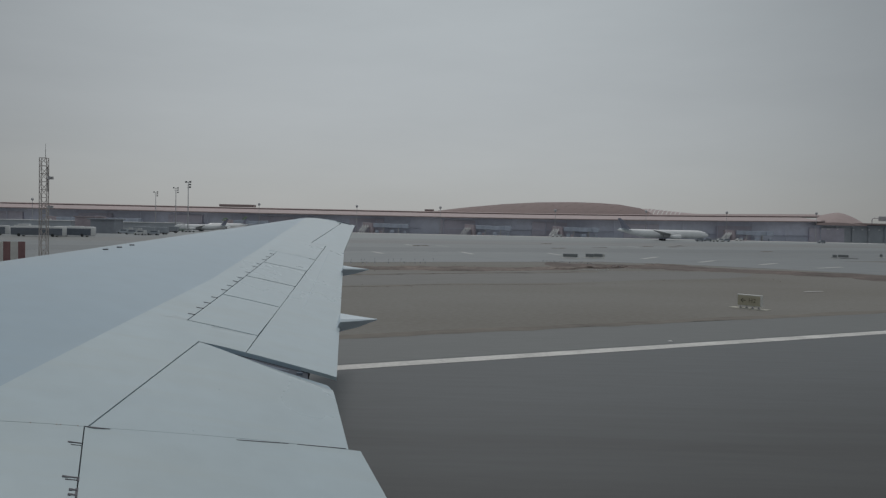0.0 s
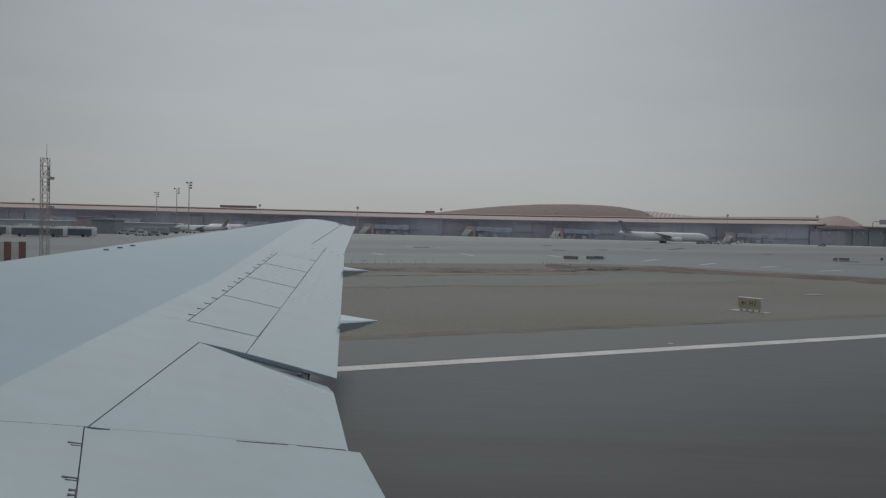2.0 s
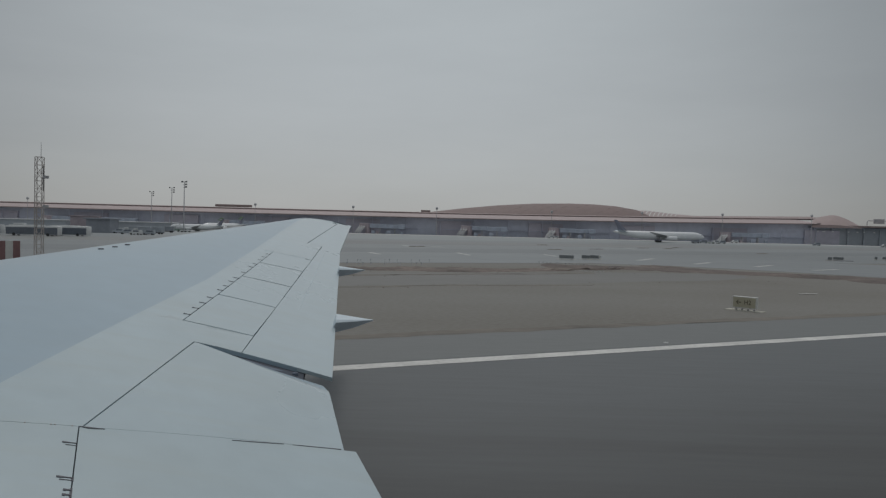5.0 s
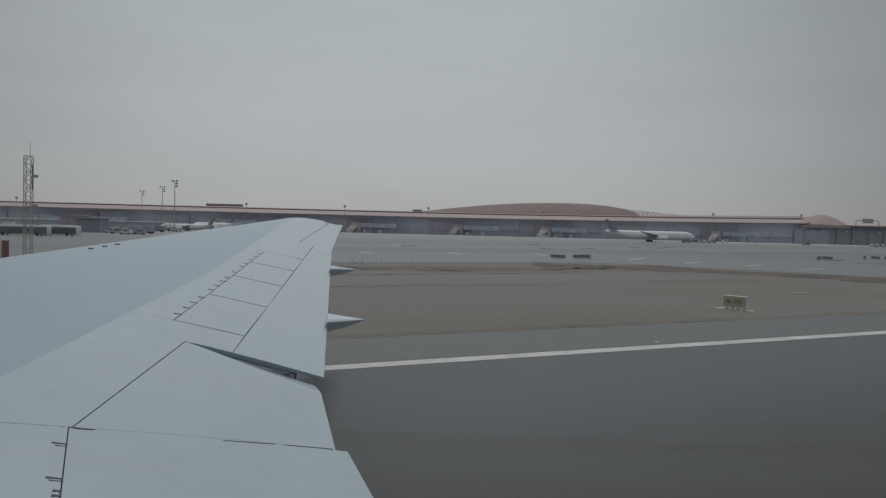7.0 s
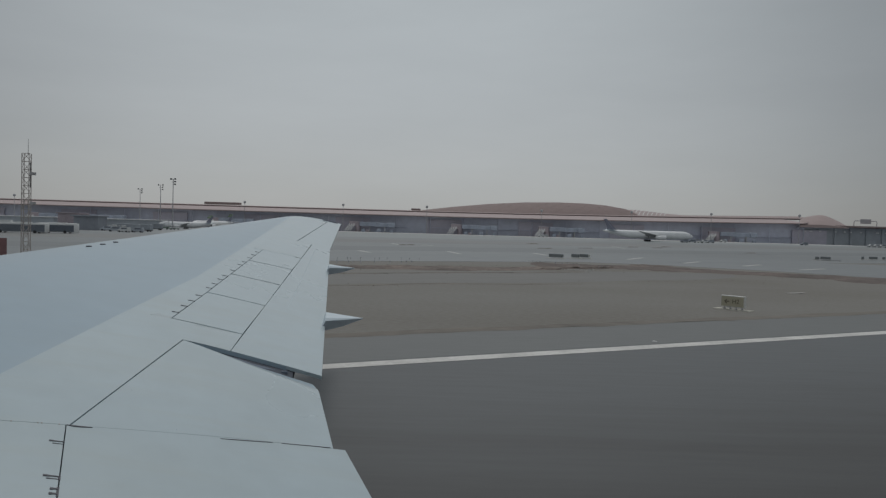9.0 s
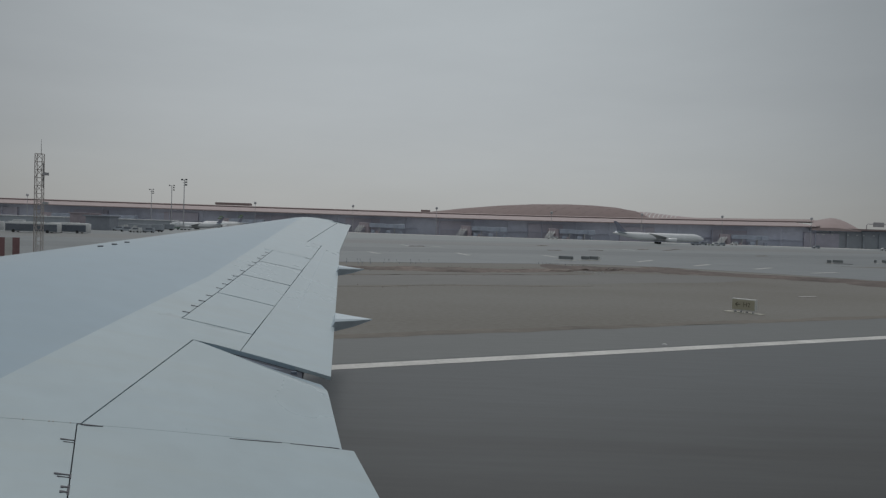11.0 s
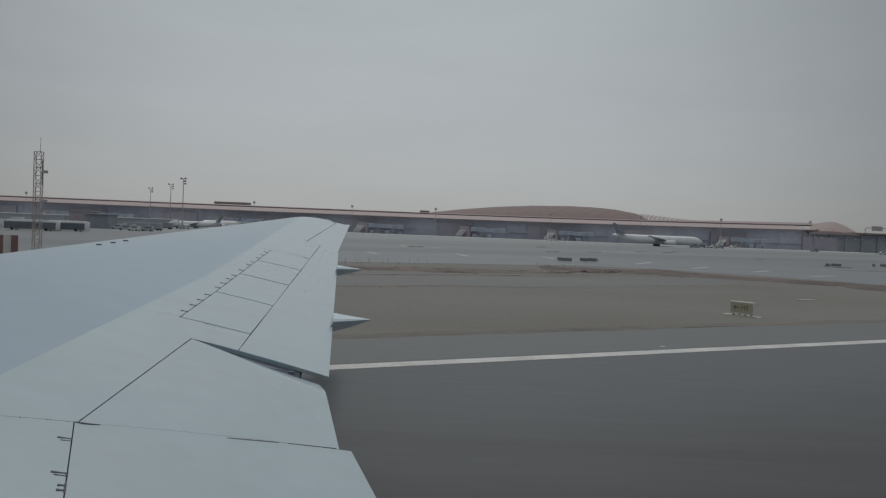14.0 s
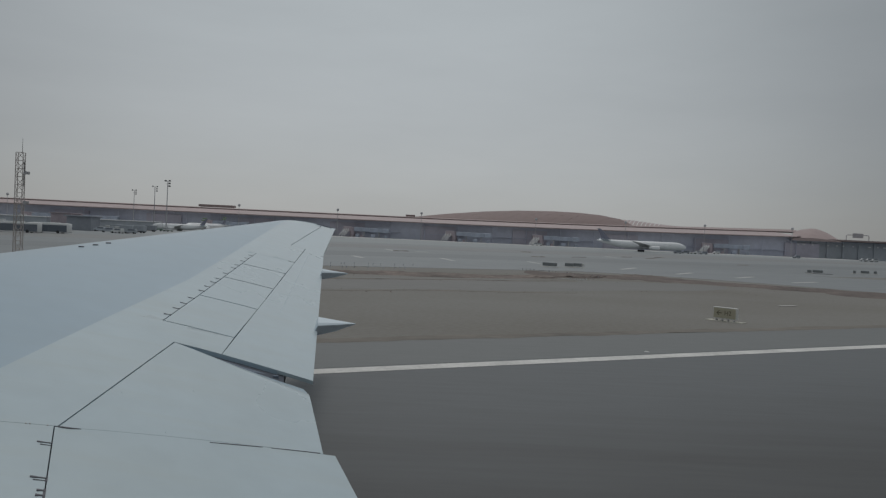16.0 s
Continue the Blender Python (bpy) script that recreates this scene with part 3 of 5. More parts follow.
def sheet(bm, grid, lift=0.0, deep=0.05):
    """A skin with thickness over a grid of (s, c) places on the wing."""
    ns, nc = len(grid) - 1, len(grid[0]) - 1
    top = [[bm.verts.new((c, s, deck(s, c) + lift)) for s, c in r] for r in grid]
    low = [[bm.verts.new((c, s, deck(s, c) + lift - deep)) for s, c in r] for r in grid]
    for i in range(ns):
        for j in range(nc):
            bm.faces.new((top[i][j], top[i + 1][j], top[i + 1][j + 1], top[i][j + 1]))
            bm.faces.new((low[i][j + 1], low[i + 1][j + 1], low[i + 1][j], low[i][j]))
    for i in range(ns):
        for j in (0, nc):
            bm.faces.new((top[i][j], low[i][j], low[i + 1][j], top[i + 1][j]))
    for j in range(nc):
        for i in (0, ns):
            bm.faces.new((top[i][j + 1], low[i][j + 1], low[i][j], top[i][j]))


def panel(bm, corners, gap=0.012, lift=0.0, deep=0.05, ns=10, nc=8, side=0):
    """A skin panel on the wing: corners (s, c) front inboard, front outboard, rear outboard, rear inboard."""
    A, B, C, D = (Vector(q) for q in corners)
    es, ec = (side or gap) / max((B - A).length, 0.1), gap / max((D - A).length, 0.1)
    grid = []
    for i in range(ns + 1):
        f = es + (1 - 2 * es) * i / ns
        a, b = A.lerp(B, f), D.lerp(C, f)
        grid.append([tuple(a.lerp(b, ec + (1 - 2 * ec) * j / nc)) for j in range(nc + 1)])
    sheet(bm, grid, lift, deep)


ROOT = 0.2


# The inner structure, seen in the gaps, coloured near black for their shade.
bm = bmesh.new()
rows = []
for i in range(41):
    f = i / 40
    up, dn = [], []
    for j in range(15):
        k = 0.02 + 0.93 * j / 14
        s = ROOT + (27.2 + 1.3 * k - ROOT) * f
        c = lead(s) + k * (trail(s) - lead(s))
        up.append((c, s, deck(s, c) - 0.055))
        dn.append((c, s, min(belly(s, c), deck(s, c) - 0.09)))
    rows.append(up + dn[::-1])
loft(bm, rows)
part("wing_box", bm, WING_DARK, own, "near-black core giving the wing's panel gaps their shade")

# Blue-grey forward skin, wrapped round the leading edge.
bm = bmesh.new()
rows = []
for i in range(61):
    f = i / 60
    r = []
    for j in range(25):
        if j < 5:
            k = 0.10 * (1 - j / 5) ** 2
            s = ROOT + (27.3 - ROOT) * f
            c = lead(s) + k * (trail(s) - lead(s))
            r.append((c, s, belly(s, c) - 0.01))
        else:
            g = ((j - 5) / 19) ** 1.7
            s = ROOT + (27.3 + 0.5 * g - ROOT) * f
            c = lead(s) + g * (paint_line(s) - lead(s))
            r.append((c, s, deck(s, c) - (0.004 if j == 24 else 0)))
    rows.append(r)
loft(bm, rows, closed=False)
part("forward_skin", bm, WING_GREY, own, "blue-grey painted forward wing skin", smooth=True)

HINGE = [(10.708, 1.099), (12.596, 1.840), (14.448, 2.551), (16.245, 3.241), (18.02, 3.922)]
SEAM = [(10.648, 2.059), (12.572, 2.803), (14.501, 3.532), (16.403, 4.250), (18.20, 4.945)]


def aft_run(pts, step=0.2):
    """Light rear skin from the paint line back to a line through pts (s, c, s at the rear, c from which the row bends)."""
    full = [(q[0], q[1], q[2] if len(q) > 2 else q[0], q[3] if len(q) > 3 else -9.0) for q in pts]
    stops = [full[0]]
    for q0, q1 in zip(full, full[1:]):
        n = max(1, int((q1[0] - q0[0]) / step))
        for i in range(1, n + 1):
            f = i / n
            stops.append(tuple(u + (v - u) * f for u, v in zip(q0[:3], q1[:3])) + (q1[3] if f == 1 else -9.0,))
    grid = []
    for s, c, s_rear, bend in stops:
        c0 = max(paint_line(s), bend)
        row = []
        for j in range(17):
            x = paint_line(s) + (c - paint_line(s)) * j / 16
            row.append((s + (s_rear - s) * max(0.0, (x - c0) / (c - c0)), x))
        grid.append(row)
    bm = bmesh.new()
    sheet(bm, grid)
    return part("aft_skin", bm, WING_WHITE, own, "light grey painted rear wing skin", smooth=True)


aft_run([(6.812, -0.096, 6.968), (9.884, 1.156), (9.888, 1.739, 9.802, 1.15), (10.700, 2.052, 10.642, 1.1), (10.708, 1.090), (12.596, 1.831), (14.448, 2.542), (16.245, 3.232),
         (18.018, 3.913), (18.026, 4.930, 18.198, 3.92), (20.95, 5.972), (20.955, 5.553), (27.9, 8.545)])
aft_run([(ROOT, -0.306), (6.805, -0.124, 6.958)])
for i in range(4):
    bm = bmesh.new()
    panel(bm, [HINGE[i], HINGE[i + 1], SEAM[i + 1], SEAM[i]], 0.007, lift=0.002, side=0.024 if i else 0.016)
    part("spoiler", bm, WING_WHITE, own, smooth=True)
bm = bmesh.new()
panel(bm, [(9.795, 1.742), (20.95, 5.989), (20.955, trail(20.95)), (9.615, 2.932)], 0.004, side=0.001, lift=0.002, deep=0.05, ns=30, nc=8)
part("outboard_flap", bm, WING_WHITE, own, "long light grey outboard flap", smooth=True)
bm = bmesh.new()
panel(bm, [(20.957, 5.566), (28.05, 8.625), (28.85, 9.45), (20.955, trail(20.95))], 0.010, deep=0.05, side=0.001, ns=20, nc=6)
part("aileron", bm, WING_WHITE, own, smooth=True)
bm = bmesh.new()
panel(bm, [(6.966, -0.088), (9.880, 1.166), (9.175, 2.745), (7.418, 2.405)], 0.002, lift=-0.004, deep=0.07, ns=48, nc=16, side=0.0012)
# Its outboard edge rolls down towards the slot.
for v in bm.verts:
    aft = (v.co.x - 1.166) / 1.571
    rim = 9.880 - 0.705 * aft - v.co.y
    if aft > 0:
        v.co.z -= 0.030 * min(1, 2 * aft) * max(0, 1 - max(0, rim) / (0.05 + 0.30 * aft)) ** 2
part("flaperon", bm, WING_WHITE, own, "light grey flaperon drooped beside a dark slot", smooth=True)
bm = bmesh.new()
panel(bm, [(ROOT, -0.300), (6.950, -0.118), (7.430, 2.545), (ROOT, 2.215)], 0.0035, lift=0.0, deep=0.08, ns=30, nc=12, side=0.0012)
part("inboard_flap", bm, WING_WHITE, own, smooth=True)
# The slot's floor between flaperon and outboard flap, shade put into its blue-grey.
bm = bmesh.new()
grid = []
for i in range(9):
    f = i / 8
    c = 1.19 + 1.27 * f
    inner, outer = 9.76 - 0.60 * f + max(0, f - 0.5) * 1.0, 10.10 - 0.28 * f
    grid.append([(inner + (outer - inner) * j / 6, c) for j in range(7)])
sheet(bm, grid, -0.046, 0.03)
for v in bm.verts:
    v.co.z -= 0.03 * max(0, v.co.y - 9.55 + 0.25 * (v.co.x - 1.2))
part("slot_floor", bm, SLOT_SHADE, own, "floor of the open slot, shade put into its bluish grey", smooth=True)
# Added strip whose blue-grey stands for the shade on the flap's inboard face.
bm = bmesh.new()
loft(bm, [[(c, s - 0.006, deck(s, c) - 0.008), (c, s, deck(s, c) - 0.008), (c, s, deck(s, c) - 0.06), (c, s - 0.006, deck(s, c) - 0.06)] for c, s in [(1.20 + 1.25 * i / 12, lerp_table(1.20 + 1.25 * i / 12, [(1.16, 9.884), (1.74, 9.796), (2.93, 9.612)])) for i in range(13)]])
part("slot_edge_shade", bm, WING_GREY, own)
bm = bmesh.new()
box(bm, 2.36, 2.44, 9.53, 9.58, deck(9.55, 2.4) - 0.08, deck(9.55, 2.4) - 0.025)
part("slot_bracket", bevelled(bm, 0.012, 2), SLOT_SHADE, own, "small blue-grey bracket in the slot")
# The flaperon's outboard lip, curling down into the slot; its blue-grey is painted shading.
bm = bmesh.new()
grid = []
for i in range(17):
    f = i / 16
    c, edge, wide = 1.32 + 1.41 * f, 9.880 - 0.705 * (0.154 + 1.41 * f) / 1.571, 0.02 + 0.10 * f + 0.09 * f * f
    grid.append([(edge - 0.004 + wide * j / 5, c) for j in range(6)])
sheet(bm, grid, -0.034, 0.02)
for k, v in enumerate(bm.verts):
    v.co.z -= 0.0022 * (k % 6) ** 1.5
part("flaperon_lip", bm, WING_GREY, own, "blue-grey lip along the flaperon's end", smooth=True)
# Two dark strips for the gap shade between the flaperon and the inboard flap.
for c0, c1, s0, s1 in ((1.193, 1.723, 7.150, 7.270), (1.818, 2.369, 7.291, 7.413)):
    bm = bmesh.new()
    loft(bm, [[(c, s - w, deck(s, c) + 0.003), (c, s + w, deck(s, c) + 0.003), (c, s + w, deck(s, c) - 0.02), (c, s - w, deck(s, c) - 0.02)]
              for c, s, w in [(c0 + (c1 - c0) * i / 6, s0 + (s1 - s0) * i / 6, 0.004 + 0.004 * math.sin(math.pi * i / 6)) for i in range(7)]])
    part("seam_gap_shade", bm, SEAL, own)
# A faint doubler strip along the outboard flap.
bm = bmesh.new()
loft(bm, [[(c, s - 0.016, deck(s, c) + 0.0035), (c, s + 0.016, deck(s, c) + 0.0035), (c, s + 0.016, deck(s, c) - 0.01), (c, s - 0.016, deck(s, c) - 0.01)]
          for c, s in [(3.267 + 2.60 * i / 16, lerp_table(3.267 + 2.60 * i / 16, [(3.267, 12.85), (4.372, 15.96), (5.871, 20.19)])) for i in range(17)]])
part("flap_strip", bm, FAIRING, own, "faint strip along the outboard flap")
# The raked end of the wing.
bm = bmesh.new()
pts = [(lead(27.3) + (9.47 - lead(27.3)) * i / 10, 27.3 + 1.58 * i / 10) for i in range(11)]
loft(bm, [[(c, s, deck(s, c) + 0.006), (c + 0.02, s + 0.07, deck(s, c) - 0.03), (c, s, max(belly(s, c), deck(s, c) - 0.22)), (c - 0.1, s - 0.25, deck(s, c) - 0.05)] for c, s in pts])
part("wing_tip", bm, WING_WHITE, own, smooth=True)


def fitting(s, c, length, wide=0.007):
    """A dark hinge slot that runs forward from a seam."""
    bm = bmesh.new()
    rows = []
    for i in range(5):
        x = c - length * i / 4
        w = wide * (1.0 if i < 3 else 1.6)
        z = deck(s, x)
        rows.append([(x, s - w, z + 0.003), (x, s + w, z + 0.003), (x, s + w, z - 0.03), (x, s - w, z - 0.03)])
    loft(bm, rows)
    return part("hinge_fitting", bm, SEAL, own)


for s in (11.067, 11.486, 11.872, 12.294, 12.941, 13.344, 13.79, 14.18, 14.828, 15.553, 15.969, 16.579, 17.05, 17.55):
    fitting(s, lerp_table(s, HINGE) + 0.005, 0.105, 0.017)
fitting(18.19, 4.93, 0.16, 0.02)
fitting(6.640, -0.122, 0.112, 0.0085)
fitting(6.598, -0.124, 0.085, 0.004)
fitting(6.080, -0.138, 0.114, 0.010)
fitting(6.042, -0.140, 0.090, 0.005)
fitting(5.905, -0.145, 0.055, 0.012)
fitting(5.838, -0.147, 0.058, 0.012)
# The dark hinge line of the inboard flap broadens at the fittings.
for s0, s1 in ((6.03, 6.09), (5.80, 5.93)):
    bm = bmesh.new()
    loft(bm, [[(c - 0.013, s, deck(s, c) + 0.003), (c + 0.006, s, deck(s, c) + 0.003), (c + 0.006, s, deck(s, c) - 0.02), (c - 0.013, s, deck(s, c) - 0.02)] for s, c in ((s0, -0.300 + 0.0270 * (s0 - ROOT)), (s1, -0.300 + 0.0270 * (s1 - ROOT)))])
    part("hinge_fitting", bm, SEAL, own)
# A dark lens along the rear corner of the tip.
bm = bmesh.new()
loft(bm, [[(c, s - 0.05, deck(s, c) + 0.012), (c, s + 0.05, deck(s, c) + 0.012), (c, s + 0.05, deck(s, c) - 0.02), (c, s - 0.05, deck(s, c) - 0.02)] for c, s in ((8.55, 28.42), (8.9, 28.57), (9.25, 28.72))])
part("tip_light", bm, TAIL_NAVY, own, "dark glazed light at the wing tip")
# Small bolts along the seam of the root panel.
for c, s in ((-0.52, 6.897), (-0.33, 6.926), (-0.30, 6.931), (-0.17, 6.950)):
    bm = bmesh.new()
    z = deck(s, c)
    tube(bm, (c, s, z - 0.01), (c, s, z + 0.006), 0.009, 0.006, n=8)
    part("seam_bolt", bm, RUSTED, own)
# Dark wedge for shade in the flaperon's open front corner, and small paint chips.
bm = bmesh.new()
loft(bm, [[(c, s - w, deck(s, c) + 0.004), (c, s + w, deck(s, c) + 0.004), (c, s + w, deck(s, c) - 0.02), (c, s - w, deck(s, c) - 0.02)] for c, s, w in ((-0.115, 6.958, 0.004), (-0.06, 6.957, 0.016), (0.0, 6.962, 0.014), (0.085, 6.972, 0.003))])
part("corner_gap_shade", bm, SEAL, own)
for s, c in ((7.95, 0.45), (8.9, 2.62), (8.35, 1.2), (7.2, 0.8), (9.4, 0.2), (6.2, 1.6), (8.1, -0.2), (11.2, 0.72)):
    bm = bmesh.new()
    z = deck(s, c)
    tube(bm, (c, s, z - 0.01), (c, s, z + 0.002), 0.004, n=8)
    part("paint_chip", bm, FAIRING, own)
for s, c in ((15.272, 0.081), (15.708, 0.330), (16.183, 0.573)):
    bm = bmesh.new()
    z = deck(s, c)
    box(bm, c - 0.055, c + 0.055, s - 0.07, s + 0.07, z - 0.02, z + 0.014, taper=0.01)
    part("wing_vent", bm, SEAL, own)
for s, r, back in ((12.70, 1.0, 0.66), (17.93, 0.95, 0.64)):
    bm = bmesh.new()
    c0, z0 = trail(s), deck(s, trail(s))
    loft(bm, [[(c0 + x + 0.318 * w * r * dy, s + w * r * dy, z0 + (dz + h * up) * r) for dy, up in ((-1, 0.55), (-0.85, 0.85), (0.85, 0.85), (1, 0.55), (0.7, -0.75), (-0.7, -0.75))]
              for x, dz, w, h in ((-2.6, -0.5, 0.1, 0.1), (-1.8, -0.5, 0.42, 0.24), (-0.8, -0.36, 0.46, 0.18), (-0.07, -0.17, 0.48, 0.13), (0.006, -0.035, 0.48, 0.145), (back * 0.5, -0.03, 0.26, 0.095), (back * 1.08, 0.0, 0.012, 0.01))])
    part("flap_fairing", bm, FAIRING, own, "pointed grey flap-track fairing behind the wing")

# Fuselage: an unseen tube with one window opening at the eye, darkened against bounce.
bm = bmesh.new()
R_BODY, CY, CZ = 3.1, -3.0, 4.95
lon = [-46, -44.5, -41, -36, -28, -20, -10, -4, -1, -0.16, 0.16, 1, 4, 10, 15, 20, 24, 27]
size = {-46: (0.15, -0.9), -44.5: (0.45, -0.6), -41: (0.82, -0.2), -36: (1, 0), 15: (0.93, 0.15), 20: (0.72, 0.6), 24: (0.42, 1.3), 27: (0.12, 1.9)}
w_lo, w_hi = math.asin((EYE[2] - 0.2 - CZ) / R_BODY), math.asin((EYE[2] + 0.2 - CZ) / R_BODY)
angs = [w_lo, w_hi] + [w_hi + (2 * math.pi + w_lo - w_hi) * i / 30 for i in range(1, 30)]
vs = []
for x in lon:
    k, dz = size.get(x, (1, 0))
    vs.append([bm.verts.new((x, CY + R_BODY * k * math.cos(a), CZ + dz + R_BODY * k * math.sin(a))) for a in angs])
for i, x in enumerate(lon[:-1]):
    for j in range(len(angs)):
        if j == 0 and x == -0.16:
            continue
        bm.faces.new((vs[i][j], vs[i][(j + 1) % len(angs)], vs[i + 1][(j + 1) % len(angs)], vs[i + 1][j]))
bm.faces.new(vs[0])
bm.faces.new(vs[-1][::-1])
part("fuselage", bm, OWN_SKIN, own, smooth=True)
for x, y, top in ((1.0, -5.2, 2.9), (1.0, -0.8, 2.9), (-30, -3.0, 2.5)):
    bm = bmesh.new()
    tube(bm, (x, y, 0.75), (x, y, top), 0.17, 0.2, 12)
    tube(bm, (x - 1.2, y, 0.75), (x + 1.2, y, 0.75), 0.12, n=10)
    leg = part("landing_gear", bm, STEEL, own, smooth=True)
    for dx in ((-1.2, 0, 1.2) if x > 0 else (0,)):
        for dy in (-0.55, 0.55):
            bm = bmesh.new()
            loft(bm, [ring(y + dy + o, x + dx, 0.70, r, r, 24, x_axis=False) for o, r in ((-0.22, 0.45), (-0.2, 0.62), (-0.1, 0.67), (0.1, 0.67), (0.2, 0.62), (0.22, 0.45))])
            part("wheel", bm, RUBBER, leg, smooth=True)


# ---- the terminal: x along its front, y away from the runway ----
RISE = [(-900, 1.4), (-350, 0.6), (-150, 0.15), (0, 0.0), (60, 0.2), (150, 0.8), (220, 1.6), (290, 2.6), (340, 3.0)]


def prism(name, section, x0, x1, material, parent=None, n=1, smooth=False, label="", above=1e9):
    """A section in (y, z) drawn out along x; what lies above that height follows the gently rising roof."""
    bm = bmesh.new()
    xs = [x0 + (x1 - x0) * i / n for i in range(n + 1)]
    loft(bm, [[(x, y, z + (lerp_table(x, RISE) if z > above else 0.0)) for y, z in section] for x in xs])
    return part(name, bm, material, parent, label, smooth)


term = thing("terminal_building", "long low airport terminal with layered rose roofs and dark glass", "terminal", kind="structure")
TX0, TX1 = -900.0, 281.0
prism("wall", [(555, 0), (555, 12.9), (640, 12.9), (640, 0)], TX0, TX1 - 8, FACADE, term, 60, above=9, label="bluish glass front under the eaves, lightened for haze")
# Lower roof, brown clerestory strip, upper roof.
prism("roof", [(546, 12.75), (546, 13.15), (566, 14.9), (586, 16.6), (586, 15.6), (566, 13.8)], TX0, TX1 - 10, ROOF_LIGHT, term, 60, above=9, label="pale rose lower roof with an overhanging eave")
prism("eave", [(545.6, 12.45), (545.6, 12.76), (547, 12.8), (560, 13.9), (560, 12.6), (547, 12.45)], TX0, TX1 - 11, BROWN, term, 60, above=9, label="brown edge of the eave")
prism("clerestory", [(585, 16.3), (585, 17.0), (592, 17.0), (592, 16.3)], TX0, TX1 + 13, BROWN, term, 60, above=9, label="narrow brown clerestory strip")
bm = bmesh.new()
rows = []
for i in range(61):
    x = TX0 + (TX1 + 15 - TX0) * i / 60
    up, top = lerp_table(x, RISE), lerp_table(x, [(-900, 18.2), (165, 18.3), (205, 19.2), (300, 19.6)])
    rows.append([(x, y, z + up) for y, z in ((584.3, 17.02), (584.3, 17.3), (612, top), (660, top), (660, 17.6), (600, 17.1))])
loft(bm, rows)
part("roof", bm, ROOF_PINK, term, "rose upper roof with a thin edge")
# The sloped end of the roof.
bm = bmesh.new()
crest = [(291, 19.6), (296, 21.7), (300, 22.5), (304, 23.2), (307, 23.5), (310, 23.2), (313, 22.5), (316.5, 21.3), (320, 19.9), (324, 17.9), (327.5, 16.0), (331, 14.2)]
rows = []
for x, b in crest:
    a = 13.2 + (b - 13.2) * 0.2
    rows.append([(x * y / 598.0, y, z) for y, z in ((546, a - 0.5), (552, a + 0.25 * (b - a)), (564, a + 0.58 * (b - a)), (580, a + 0.84 * (b - a)), (598, b), (650, b), (690, 12.7), (546, 12.55))])
loft(bm, rows)
part("roof", bm, ROOF_PINK, term, "sloping rose end of the roof", smooth=True)
# A reddish raking trim closes the stepped roofs.
bm = bmesh.new()
loft(bm, [[(x - 1.2, y, z), (x + 1.2, y, z), (x + 1.2, y, z + 0.7), (x - 1.2, y, z + 0.7)] for x, y, z in ((270.5, 546.5, 15.1), (282, 566, 17.2), (294, 586, 19.6))])
part("end_trim", bm, BROWN, term)
for i in range(46):
    x = TX0 + 20 + i * 25.6
    bm = bmesh.new()
    tube(bm, (x, 552.5, 0), (x, 552.5, 13.0), 0.3, 0.24, 10)
    part("column", bm, FACADE, term, smooth=True)
for i in range(17):
    x = TX0 + 60 + i * 69.0
    prism("wall", [(553.5, 0), (553.5, 10.6), (555.2, 10.6), (555.2, 0)], x, x + 26, FACADE_BROWN, term, label="brown solid wall bay between the glass, lightened for haze")
for i in range(24):
    x = TX0 + 10 + i * 49.0
    prism("canopy", [(552.8, 4.3), (552.8, 4.55), (555.1, 4.7), (555.1, 4.4)], x, x + 30, FACADE, term, label="grey canopy along the ground floor")

# Pale concrete stands along the terminal's foot.
bm = bmesh.new()
box(bm, -900, 300, 500, 548.5, -0.3, 0.03)
tagged(part("aircraft_stand", bm, STAND), "pale concrete stand along the foot of the terminal", "apron", kind="structure")

# The swelling roof of the central hall, far behind.
hall = thing("terminal_hall", "brown swelling dome roof of the terminal's central hall", "terminal", kind="structure")
PROFILE = [(-58, 19.5), (-30, 22.5), (10, 28.0), (50, 32.4), (90, 35.3), (130, 36.4), (158, 36.0), (182, 34.5), (202, 31.2), (213, 26.0), (218, 15.2)]
bm = bmesh.new()
loft(bm, [[(x, 760 + 150 * g, 15 + (z - 15) * (1 - abs(2 * g - 1) ** 2.6)) for g in [i / 12 for i in range(13)]] for x, z in PROFILE], closed=False)
bmesh.ops.subdivide_edges(bm, edges=[e for e in bm.edges if abs(e.verts[0].co.x - e.verts[1].co.x) > 1], cuts=3, smooth=0.6)
part("roof", bm, ROOF_DEEP, hall, smooth=True)
PROFILE_2 = [(199, 17.0), (205.5, 28.4), (209, 30.4), (215, 30.5), (225, 29.6), (236, 28.5), (248, 27.3), (268, 26.0), (290, 25.2), (310, 23.5)]
bm = bmesh.new()
loft(bm, [[(x, 770 + 130 * g, 15 + (z - 15) * (1 - abs(2 * g - 1) ** 2.6)) for g in [i / 12 for i in range(13)]] for x, z in PROFILE_2], closed=False)
part("roof", bm, ROOF_LIGHT, hall, "lighter ribbed roof beside the dome", smooth=True)
def shell(x, y, table, y0, deep):
    return 15 + (lerp_table(x, table) - 15) * (1 - abs(2 * (y - y0) / deep - 1) ** 2.6)


